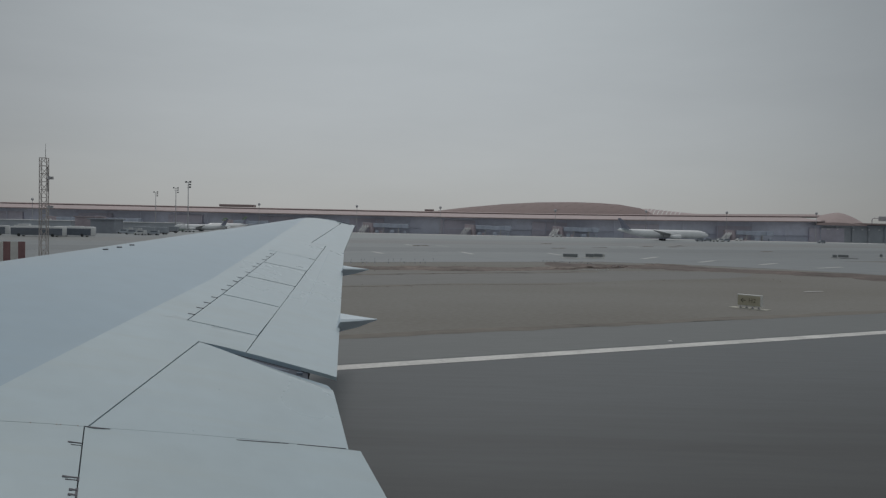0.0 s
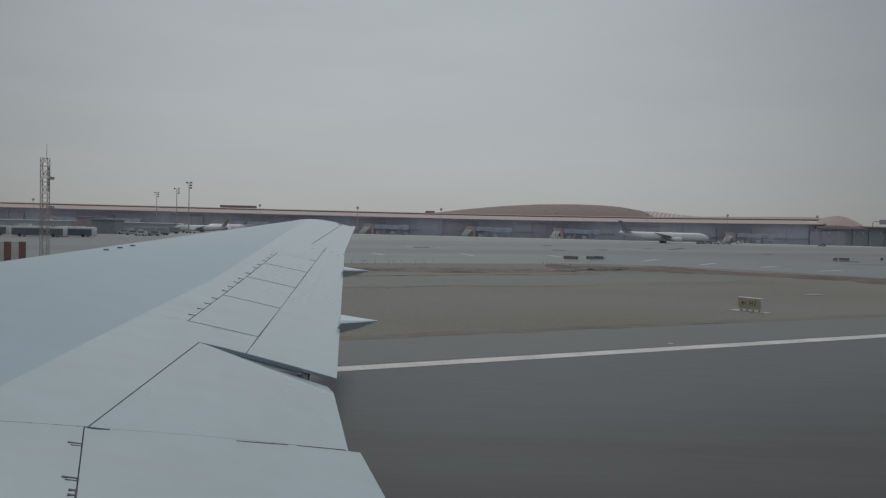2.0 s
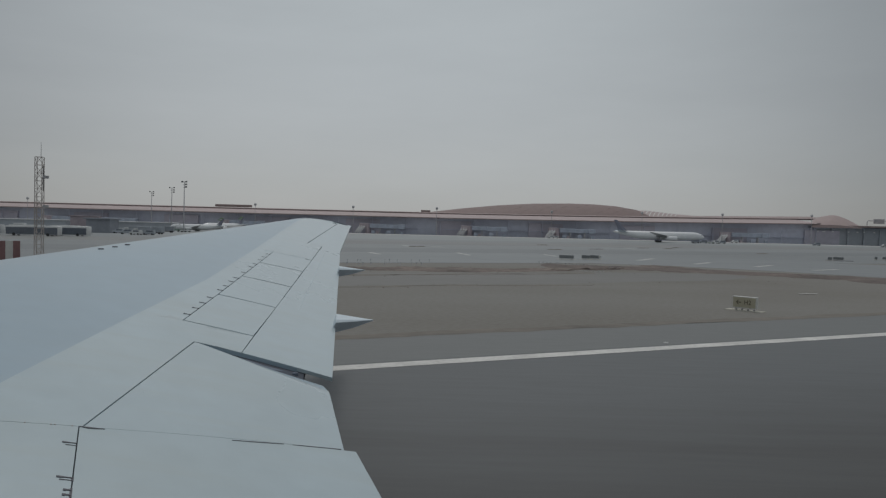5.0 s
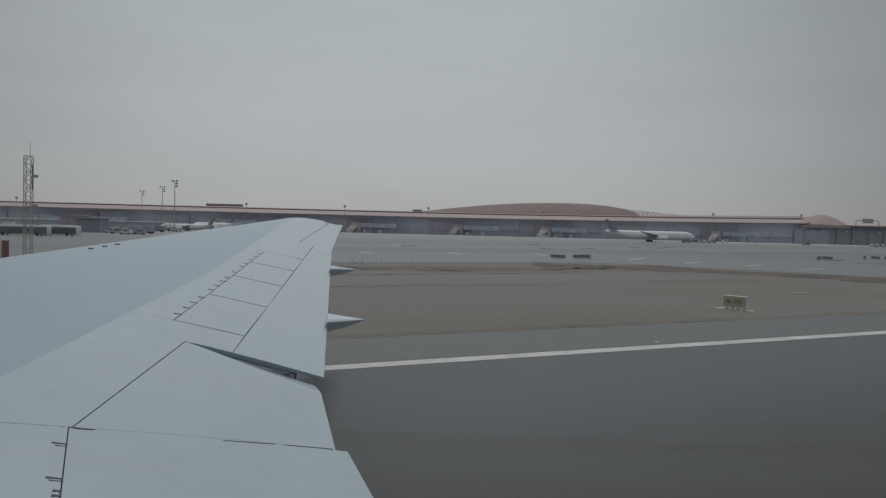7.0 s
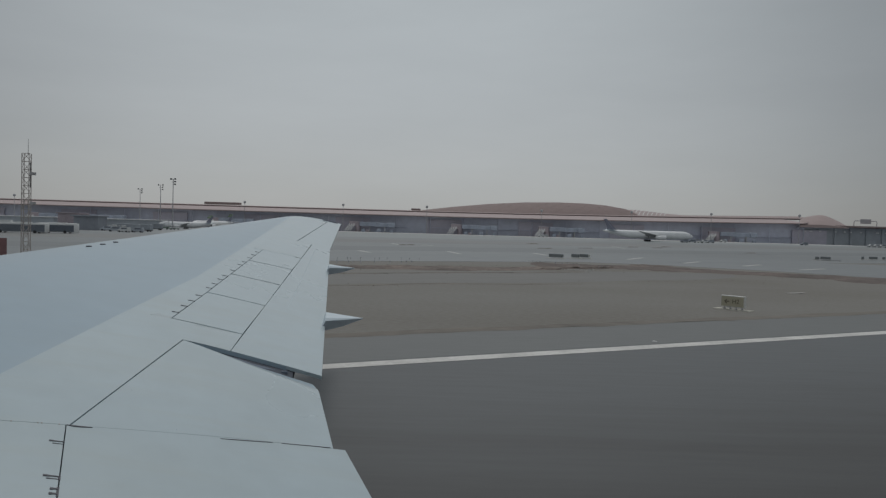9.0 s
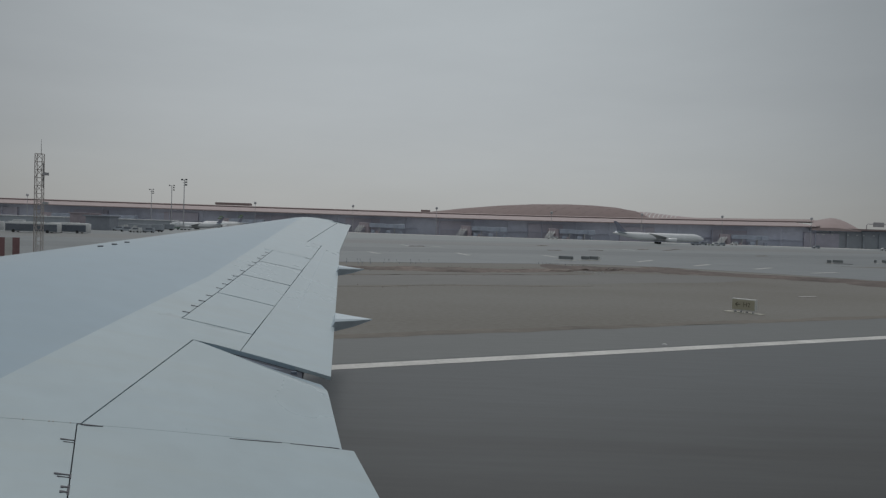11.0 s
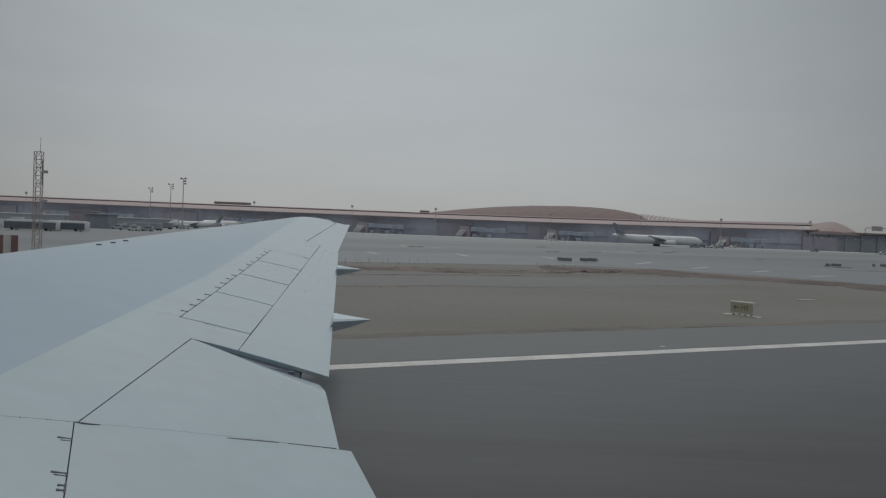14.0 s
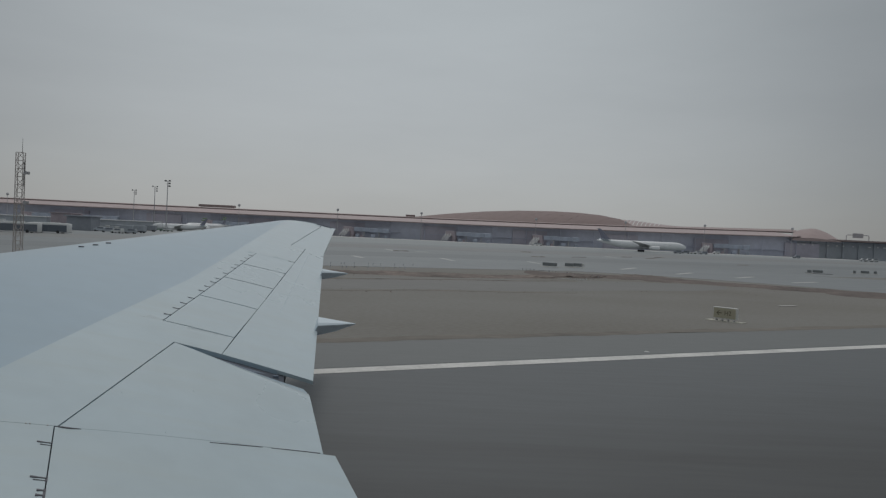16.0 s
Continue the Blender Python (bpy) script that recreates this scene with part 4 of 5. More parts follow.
for i in range(9):
    x = 199 + i * 4.5
    bm = bmesh.new()
    rows = [(x + 14 * f, 783 + 36 * f, shell(x + 14 * f, 783 + 36 * f, PROFILE_2, 770, 130)) for f in (0.0, 0.25, 0.5, 0.75, 1.0)]
    loft(bm, [[(px - 0.45, py, pz - 0.3), (px + 0.45, py, pz - 0.3), (px + 0.45, py, pz + 0.15), (px - 0.45, py, pz + 0.15)] for px, py, pz in rows])
    part("skylight", bm, SIGN_WHITE, hall, "white strip skylight")
# Long standing seams across the dome.
for i in range(13):
    x0 = -20 + i * 16
    bm = bmesh.new()
    rows = [(x0 + 46 * f, 763 + 50 * f) for f in (0.0, 0.2, 0.4, 0.6, 0.8, 1.0) if x0 + 46 * f < 205]
    loft(bm, [[(px - 0.5, py, z - 0.3), (px + 0.5, py, z - 0.3), (px + 0.5, py, z + 0.05), (px - 0.5, py, z + 0.05)] for px, py in rows for z in [shell(px, py, PROFILE, 760, 150)]])
    part("roof_seam", bm, ROOF_DEEP, hall)
prism("wall", [(772, 0), (772, 15.1), (895, 15.1), (895, 0)], -58, 310, FACADE, hall)
# Flat dark plant room on the roof.
prism("plant_room", [(614, 18.9), (614, 20.8), (622, 20.8), (622, 18.9)], -200, -171, BROWN, term)
prism("plant_room", [(640, 19.0), (640, 20.6), (646, 20.6), (646, 19.0)], -28, -20, BROWN, term)

# Low building past the terminal's end.
low = thing("arcade_building", "low dark arcaded building with a flat roof beside the terminal", "building", kind="structure")
prism("roof", [(547.5, 13.3), (547.5, 14.6), (640, 14.9), (640, 13.3)], TX1 + 2, 520, BROWN, low, label="flat dark roof edge")
prism("wall", [(555, 0), (555, 13.4), (630, 13.4), (630, 0)], TX1 - 7.5, 520, ARCADE, low)
prism("parapet", [(549.4, 12.25), (549.4, 12.75), (555.2, 12.75), (555.2, 12.25)], TX1 - 13, 520, BRIDGE, low, label="pale bluish beam under the roof")
for i in range(20):
    x = TX1 + 3 + i * 12.0
    prism("pier", [(553.6, 0), (553.6, 12.2), (555.2, 12.2), (555.2, 0)], x, x + 1.4, ARCADE, low)
for i in range(38):
    x = TX1 - 9 + i * 6.1 + random.uniform(-1.4, 1.4)
    if i % 5 != 3:
        prism("lamp", [(552.9, 9.4), (552.9, 10.2), (553.5, 10.2), (553.5, 9.4)], x, x + random.choice((0.9, 1.2, 2.2)), STAIR_WHITE, low, label="small white bulkhead lamp case on the wall")


# ---- things on the apron ----
def small_airliner(label, length, tail, m, group="parked airliners", accent=None, fat=1.5):
    """A parked jet: x from nose to tail, standing on its wheels."""
    k = length / 58.0
    ob = thing("parked_airliner", label, "airliner", group)
    r = 2.15 * k * fat
    zc = 4.4 * k
    bm = bmesh.new()
    loft(bm, [ring(x * k, 0, zc + dz * k, r * w, r * w, 20) for x, dz, w in ((0, -0.5, 0.06), (0.6, -0.4, 0.3), (2, -0.25, 0.62), (4.5, -0.05, 0.9), (7, 0, 1), (20, 0, 1), (38, 0, 1), (44, 0.35, 0.9), (50, 1.1, 0.6), (55, 1.7, 0.32), (58, 2.0, 0.1))])
    body = part("fuselage", bm, SKIN, ob, smooth=True)
    bm = bmesh.new()
    box(bm, 1.5 * k, 3.0 * k, -1.3 * k, 1.3 * k, zc + 0.55 * k, zc + 1.1 * k, taper=0.3 * k)
    part("windscreen", bm, GLASS_DARK, body)
    for side in (-1, 1):
        bm = bmesh.new()
        rows = []
        for y, x0, ch, z, th in ((1.5, 19, 11.5, 3.6, 1.1), (9, 24.5, 7.0, 4.3, 0.7), (20, 31.0, 4.2, 5.5, 0.4), (29.5, 37.0, 1.8, 6.6, 0.15)):
            rows.append([(x0 * k, side * y * k, (z + th * 0.2) * k), ((x0 + ch * 0.35) * k, side * y * k, (z + th * 0.6) * k), ((x0 + ch) * k, side * y * k, z * k), ((x0 + ch * 0.35) * k, side * y * k, (z - th * 0.4) * k)])
        loft(bm, rows)
        part("wing", bm, VEHICLE_WHITE, ob, smooth=True)
        bm = bmesh.new()
        loft(bm, [ring(x * k, side * 9.4 * k, 2.75 * k, w * k, w * k, 18) for x, w in ((18.5, 1.25), (18.9, 1.42), (21, 1.5), (23, 1.3), (24.6, 0.9), (25.6, 0.35))])
        box(bm, 20.5 * k, 25 * k, side * 9.4 * k - 0.15, side * 9.4 * k + 0.15, 3.6 * k, 4.6 * k)
        eng = part("engine", bm, SKIN, ob, smooth=True)
        bm = bmesh.new()
        tube(bm, (18.42 * k, side * 9.4 * k, 2.75 * k), (18.6 * k, side * 9.4 * k, 2.75 * k), 1.1 * k, n=16)
        part("intake", bm, DARK, eng)
        bm = bmesh.new()
        rows = []
        for y, x0, ch, z in ((0.6, 48, 6.0, 6.3), (9.5, 54, 2.6, 7.3)):
            rows.append([(x0 * k, side * y * k, z * k), ((x0 + ch * 0.4) * k, side * y * k, (z + 0.2) * k), ((x0 + ch) * k, side * y * k, z * k), ((x0 + ch * 0.4) * k, side * y * k, (z - 0.2) * k)])
        loft(bm, rows)
        part("tailplane", bm, FAIRING, ob)
        bm = bmesh.new()
        tube(bm, (29 * k, side * 4.6 * k, 0.7 * k), (29 * k, side * 4.6 * k, 3.8 * k), 0.22 * k, n=8)
        leg = part("landing_gear", bm, STEEL, ob)
        for dx in (-0.9, 0.9):
            bm = bmesh.new()
            tube(bm, ((29 + dx) * k, side * 4.6 * k - 0.75 * k, 0.68 * k), ((29 + dx) * k, side * 4.6 * k + 0.75 * k, 0.68 * k), 0.68 * k, n=14)
            part("wheel", bm, RUBBER, leg)
    bm = bmesh.new()
    rows = []
    for z, x0, ch, th in ((6.6, 48.5, 6.4, 0.4), (10.6, 52.6, 3.6, 0.28), (14.2, 55.8, 2.3, 0.15)):
        rows.append([(x0 * k, 0, z * k), ((x0 + ch * 0.4) * k, th * k, z * k), ((x0 + ch) * k, 0, z * k), ((x0 + ch * 0.4) * k, -th * k, z * k)])
    loft(bm, rows)
    fin = part("fin", bm, tail, ob, "coloured tail fin")
    if accent:
        for z in (12.4, 14.2):
            bm = bmesh.new()
            x0 = 45.5 + (z - 7.2) * 0.96
            box(bm, (x0 + 0.4) * k, (x0 + 4.6) * k, -0.42 * k, 0.42 * k, z * k, (z + 0.8) * k)
            part("stripe", bm, accent, fin)
    bm = bmesh.new()
    tube(bm, (5.5 * k, 0, 0.55 * k), (5.5 * k, 0, 3.4 * k), 0.16 * k, n=8)
    leg = part("nose_gear", bm, STEEL, ob)
    bm = bmesh.new()
    tube(bm, (5.5 * k, -0.4 * k, 0.52 * k), (5.5 * k, 0.4 * k, 0.52 * k), 0.52 * k, n=14)
    part("wheel", bm, RUBBER, leg)
    ob.matrix_basis = m
    return ob


def bearing(k, depth):
    """A place that far north of the eye, on the bearing k."""
    return (k - 784) * 0.000771 * depth, depth


x, y = bearing(1227, 440)
small_airliner("white wide-body airliner with a dark navy tail, parked on the apron", 53, TAIL_NAVY, pose(x, y, 0.02, 0, 0, 172), fat=1.25)
x, y = bearing(281, 425)
small_airliner("white narrow-body airliner with a dark striped tail, parked on the apron", 31, TAIL_NAVY, pose(x, y, 0.02, 0, 0, 8), accent=TAIL_GREEN)
small_airliner("white narrow-body airliner with a dark striped tail, parked on the apron", 38, TAIL_NAVY, pose(*bearing(339, 500), 0.02, 0, 0, 60), accent=TAIL_GREEN)
q = G(-205, 400)
small_airliner("white airliner with a teal tail, parked on the apron", 40, TAIL_TEAL, pose(q.x, q.y, 0.02, 0, 0, 4))
q = G(-112, 470)
small_airliner("white narrow-body airliner seen nose-on, parked on the apron", 36, TAIL_NAVY, pose(q.x, q.y, 0.02, 0, 0, 95))
q = G(-70, 430)
small_airliner("white narrow-body airliner with a dark tail, parked among service vehicles", 38, TAIL_NAVY, pose(q.x, q.y, 0.02, 0, 0, 150), accent=TAIL_GREEN)


def flood_mast(height, x, y, heads=3, label="tall grey floodlight mast on the apron"):
    ob = thing("floodlight_mast", label, "light mast", "floodlight masts")
    bm = bmesh.new()
    tube(bm, (0, 0, 0), (0, 0, height), 0.32, 0.16, 10)
    tube(bm, (0, 0, 0), (0, 0, 0.6), 0.55, 0.5, 10)
    part("pole", bm, STEEL, ob, smooth=True)
    for i in range(heads):
        z = height - 0.3 - 1.4 * i
        bm = bmesh.new()
        tube(bm, (-1.5 + 0.5 * i, 0, z), (1.5, 0, z), 0.09, n=6)
        bar = part("cross_arm", bm, STEEL, ob)
        for dx in ((-1.3, 1.3) if i == 0 else (1.2,)):
            bm = bmesh.new()
            box(bm, dx - 0.45, dx + 0.45, -0.5, 0.35, z - 0.15, z + 0.65, taper=0.1)
            part("floodlight", bm, DARK, bar)
    ob.matrix_basis = pose(x, y, 0.0, 0, 0, random.uniform(-30, 30))
    return ob


for k, depth, hgt in ((306, 394, 27), (284, 467, 27), (248, 540, 27)):
    flood_mast(hgt, *bearing(k, depth))
for a, p in ((-77, 362), (-74, 338), (-71, 305), (-250, 330), (-255, 300)):
    q = G(a, p)
    flood_mast(27, q.x, q.y)


def lamp_post(x, y, height=20.0, base=0.0):
    ob = thing("light_pole", "slim grey light pole with a round lamp cluster", "light pole", "terminal light poles")
    bm = bmesh.new()
    tube(bm, (0, 0, 0), (0, 0, height - 1), 0.22, 0.13, 8)
    part("pole", bm, STEEL, ob, smooth=True)
    bm = bmesh.new()
    loft(bm, [[(math.cos(t * 0.6283) * r, math.sin(t * 0.6283) * r, z) for t in range(10)] for z, r in ((height - 2.0, 0.2), (height - 1.5, 0.8), (height - 0.6, 0.95), (height, 0.5))])
    part("lamp_cluster", bm, STEEL, ob, smooth=True)
    ob.matrix_basis = pose(x, y, base)
    return ob


for k, top in ((26, 20.5), (433, 20.0), (607, 20.0), (958, 19.8), (1117, 20.6), (1258, 20.8), (1414, 21.5), (755, 20.3)):
    lamp_post(*bearing(k, 530), top)
for k in (-180, -390, -620):
    lamp_post(*bearing(k, 530), 20.5)


# ---- jet bridges against the terminal ----
def jet_bridge(x, y, turn=0):
    ob = thing("jet_bridge", "grey boarding bridge with white outside stairs, at the terminal", "jet bridge", "jet bridges")
    bm = bmesh.new()
    tube(bm, (0, 8, 0.0), (0, 8, 7.4), 2.0, n=14)
    part("rotunda", bm, ROSE_WALL, ob, "rose-coloured drum", smooth=True)
    for x0, x1, z, w in ((1.5, 13, 4.2, 1.7), (12, 23, 3.9, 1.5)):
        bm = bmesh.new()
        box(bm, x0, x1, 6.0 - w, 6.0 + w, z, z + 3.0)
        part("tunnel", bevelled(bm, 0.15, 1), BRIDGE, ob)
    bm = bmesh.new()
    box(bm, 22.5, 27.5, 3.6, 8.2, 3.7, 7.1)
    part("cab", bevelled(bm, 0.3, 2), BRIDGE, ob)
    bm = bmesh.new()
    box(bm, -6.5, -0.5, 6.2, 9.8, 3.8, 7.6)
    part("link", bevelled(bm, 0.15, 1), ROSE_WALL, ob, "rose-walled fixed link box")
    for lx in (9, 20):
        for ly in (4.8, 7.2):
            bm = bmesh.new()
            box(bm, lx - 0.3, lx + 0.3, ly - 0.3, ly + 0.3, 0.0, 4.3)
            part("leg", bm, STEEL, ob)
    for sx in (-9.4, -7.7, -6.0):
        bm = bmesh.new()
        for i in range(9):
            f = i / 8
            xx, zz = sx + 3.2 * f, 0.25 + 4.6 * f
            box(bm, xx, xx + 0.8, 3.4, 4.9, zz - 0.14, zz)
        for ly in (3.4, 4.9):
            tube(bm, (sx, ly, 0.0), (sx + 3.8, ly, 5.2), 0.22, n=6)
            tube(bm, (sx, ly, 1.1), (sx + 3.6, ly, 6.0), 0.12, n=6)
        part("outside_stair", bm, STAIR_WHITE, ob, "white outside stair")
    for bx, w, hgt in ((3.0, 2.6, 2.2), (6.4, 1.8, 1.6), (14.0, 3.2, 2.4), (24.0, 2.2, 1.8)):
        bm = bmesh.new()
        box(bm, bx, bx + w, 2.4, 4.4, 0.0, hgt)
        part("ground_unit", bevelled(bm, 0.1, 1), BRIDGE if w > 2 else ROSE_WALL, ob)
    ob.matrix_basis = pose(x, y, 0.018, 0, 0, turn)
    return ob


first = jet_bridge(*bearing(632, 536))
for k in (814, 972, 1276, 500, 380, 150, 60, -120, -300):
    copy_thing(first, pose(*bearing(k, 536), 0.018, 0, 0, random.uniform(-4, 4)))


# ---- vehicles ----
def wheels(ob, xs, half, r, body=None):
    for wx in xs:
        for side in (-1, 1):
            bm = bmesh.new()
            tube(bm, (wx, side * half - 0.15, r), (wx, side * half + 0.15, r), r, n=14)
            part("wheel", bm, RUBBER, ob)


def bus(m, length=14.0):
    ob = thing("apron_bus", "long pale airport bus with a dark window band", "bus", "apron buses")
    bm = bmesh.new()
    box(bm, -length / 2, length / 2, -1.5, 1.5, 0.35, 3.1)
    body = part("body", bevelled(bm, 0.18, 2), VEHICLE_WHITE, ob, smooth=True)
    bm = bmesh.new()
    box(bm, -length / 2 + 0.12, length / 2 - 0.12, -1.53, 1.53, 0.5, 2.62)
    part("window_band", bevelled(bm, 0.05, 1), GLASS_DARK, body)
    bm = bmesh.new()
    box(bm, -3, 3, -0.8, 0.8, 3.05, 3.35)
    part("roof_unit", bevelled(bm, 0.08, 1), VEHICLE_WHITE, body)
    wheels(ob, (-length / 2 + 2.5, length / 2 - 3), 1.4, 0.48)
    ob.matrix_basis = m
    return ob


bus(pose(*bearing(38, 222), 0.018, 0, 0, 4), 15.5)
bus(pose(*bearing(103, 232), 0.018, 0, 0, -3), 12.5)
bus(pose(*bearing(-60, 230), 0.018, 0, 0, 6))


def truck(m, colour, label, group="service vehicles"):
    ob = thing("service_truck", label, "truck", group)
    bm = bmesh.new()
    box(bm, -3.4, -1.5, -1.1, 1.1, 0.5, 2.4, taper=0.12)
    cab = part("cab", bevelled(bm, 0.1, 2), VEHICLE_WHITE, ob)
    bm = bmesh.new()
    box(bm, -3.44, -2.2, -1.0, 1.0, 1.45, 2.1, taper=0.05)
    part("window", bm, GLASS_DARK, cab)
    bm = bmesh.new()
    box(bm, -1.3, 3.4, -1.2, 1.2, 0.75, 3.0)
    part("cargo_box", bevelled(bm, 0.08, 1), colour, ob)
    bm = bmesh.new()
    box(bm, -3.3, 3.3, -0.9, 0.9, 0.45, 0.75)
    part("chassis", bm, DARK, ob)
    wheels(ob, (-2.5, 2.2), 1.0, 0.45)
    ob.matrix_basis = m
    return ob


def van(m, colour, label="small pale service van on the apron"):
    ob = thing("service_van", label, "van", "service vehicles")
    bm = bmesh.new()
    loft(bm, [[(x, yy * w, z) for yy, z in ((-0.9, 0.35), (-0.92, 1.0), (-0.8, h), (0.8, h), (0.92, 1.0), (0.9, 0.35))] for x, h, w in ((-2.3, 1.05, 0.95), (-1.4, 1.15, 1), (-0.8, 1.85, 1), (2.1, 1.9, 1), (2.3, 1.3, 0.97))])
    body = part("body", bm, colour, ob, smooth=True)
    bm = bmesh.new()
    box(bm, -0.75, 1.8, -0.9, 0.9, 1.15, 1.7, taper=0.06)
    part("window_band", bm, GLASS_DARK, body)
    wheels(ob, (-1.5, 1.5), 0.82, 0.34)
    ob.matrix_basis = m
    return ob


def cart(m):
    ob = thing("baggage_cart", "low green baggage cart with a canopy on the apron", "baggage cart", "baggage carts")
    bm = bmesh.new()
    box(bm, -1.5, 1.5, -0.8, 0.8, 0.45, 0.65)
    part("deck", bevelled(bm, 0.03, 1), GREEN, ob)
    bm = bmesh.new()
    box(bm, -1.55, 1.55, -0.85, 0.85, 2.0, 2.1)
    part("canopy", bevelled(bm, 0.03, 1), VEHICLE_WHITE, ob)
    for cx in (-1.4, 1.4):
        for cy in (-0.75, 0.75):
            bm = bmesh.new()
            tube(bm, (cx, cy, 0.6), (cx, cy, 2.02), 0.05, n=6)
            part("post", bm, STEEL, ob)
    wheels(ob, (-1.0, 1.0), 0.7, 0.24)
    ob.matrix_basis = m
    return ob


def stair_truck(m):
    ob = thing("stair_truck", "white mobile passenger stair on the apron", "mobile stair", "mobile stairs")
    bm = bmesh.new()
    box(bm, -3, 3, -1, 1, 0.4, 1.0)
    part("chassis", bevelled(bm, 0.06, 1), GREEN, ob)
    bm = bmesh.new()
    for i in range(12):
        f = i / 11
        box(bm, -3.2 + 6 * f, -2.6 + 6 * f, -0.8, 0.8, 0.9 + 3.2 * f, 1.08 + 3.2 * f)
    for side in (-0.85, 0.85):
        tube(bm, (-3.2, side, 0.9), (3.4, side, 4.3), 0.13, n=6)
        tube(bm, (-3.2, side, 1.9), (3.4, side, 5.3), 0.08, n=6)
    for lx in (0.5, 2.8):
        tube(bm, (lx, 0, 0.9), (lx, 0, 1.3 + (lx + 3) * 0.5), 0.15, n=6)
    part("stair", bm, VEHICLE_WHITE, ob)
    wheels(ob, (-2, 2), 0.9, 0.42)
    ob.matrix_basis = m
    return ob


for k, d, turn in ((78, 262, 2), (118, 258, -4), (8, 330, 8)):
    truck(pose(*bearing(k, d), 0.018, 0, 0, turn), VEHICLE_WHITE, "white box truck parked on the apron")
for k, d, turn in ((232, 292, 5), (256, 300, -10), (214, 318, 20), (276, 350, 0)):
    truck(pose(*bearing(k, d), 0.018, 0, 0, turn), VEHICLE_GREY, "grey service truck parked on the apron")
for k, d, turn in ((190, 300, 0), (204, 285, 10), (221, 276, -15), (244, 280, 0), (262, 330, 30), (1212, 440, 5), (1226, 445, -20), (1247, 450, 10), (1258, 452, 0), (1424, 470, 5), (1543, 470, 0), (1553, 468, 0), (1563, 466, 0)):
    van(pose(*bearing(k, d), 0.018, 0, 0, turn), VEHICLE_WHITE if (k % 2) else VEHICLE_GREY)
for k, d in ((196, 312), (201, 312), (206, 313), (238, 296), (300, 380), (306, 382), (313, 384), (1234, 447), (1240, 447)):
    cart(pose(*bearing(k, d), 0.018, 0, 0, random.uniform(-8, 8)))
stair_truck(pose(*bearing(290, 410), 0.018, 0, 0, 20))
for k, d in ((965, 520), (958, 515), (1280, 512)):
    van(pose(*bearing(k, d), 0.018, 0, 0, 6), VEHICLE_WHITE)
# Service vehicles farther along the apron.
for i in range(14):
    q = G(-60 - 9 * i + random.uniform(-3, 3), 325 + random.uniform(-12, 14))
    (van if i % 3 else lambda m, c: cart(m))(pose(q.x, q.y, 0.018, 0, 0, random.uniform(-30, 30)), VEHICLE_WHITE)


# ---- low buildings in front of the terminal ----
def shed(x0, x1, y0, y1, h, wall, roof, label):
    ob = thing("apron_building", label, "building", "apron buildings")
    bm = bmesh.new()
    box(bm, x0, x1, y0, y1, 0.018, h)
    part("wall", bm, wall, ob)
    bm = bmesh.new()
    box(bm, x0 - 0.8, x1 + 0.8, y0 - 1.2, y1 + 0.8, h, h + 0.5)
    part("roof", bevelled(bm, 0.08, 1), roof, ob)
    return ob


x0, x1 = bearing(-40, 470)[0], bearing(96, 470)[0]
shed(x0, x1, 470, 485, 4.3, ARCADE, STAIR_WHITE, "long low building with a white flat roof on the apron")
x0, x1 = bearing(176, 480)[0], bearing(283, 480)[0]
shed(x0, x1, 480, 492, 4.2, ARCADE, STAIR_WHITE, "long low canopy building with a white roof edge")
x0, x1 = bearing(131, 300)[0], bearing(174, 300)[0]
shed(x0, x1, 300, 308, 5.6, SHED_GREY, SHED_GREY, "grey windowless box building on the apron")
x0, x1 = bearing(100, 460)[0], bearing(136, 460)[0]
shed(x0, x1, 462, 474, 7.2, ROSE_WALL, ROSE_WALL, "rose-walled service block on the apron")

# Gantry sign over the road past the terminal's end.
ob = thing("gantry_sign", "grey overhead road sign on an arched gantry", "road sign")
bm = bmesh.new()
for side in (-9, 9):
    tube(bm, (side, 0, 0), (side, 0, 4.6), 0.3, n=8)
    tube(bm, (side, 0, 4.6), (side * 0.9, 0, 5.4), 0.3, n=8)
tube(bm, (-8.1, 0, 5.4), (8.1, 0, 5.4), 0.3, n=8)
part("frame", bm, STEEL, ob)
bm = bmesh.new()
box(bm, -4.2, 4.2, -0.5, -0.2, 3.2, 6.8)
part("board", bevelled(bm, 0.05, 1), STEEL, ob)
ob.matrix_basis = pose(*bearing(1531, 575), 13.72)


# ---- signs and marks on the strip ----
def lettering(text, size, material, parent, x, y, z):
    """Flat letters on a face that looks along -y."""
    cu = bpy.data.curves.new("legend", "FONT")
    cu.body, cu.size, cu.extrude, cu.align_x, cu.align_y = text, size, 0.004, "CENTER", "CENTER"
    tmp = bpy.data.objects.new("legend", cu)
    scene.collection.objects.link(tmp)
    me = bpy.data.meshes.new_from_object(tmp.evaluated_get(bpy.context.evaluated_depsgraph_get()))
    bpy.data.objects.remove(tmp)
    me.materials.clear()
    me.materials.append(material)
    ob = new("legend", me)
    ob.parent = parent
    ob.matrix_basis = pose(x, y, z, 90, 0, 0)
    return ob


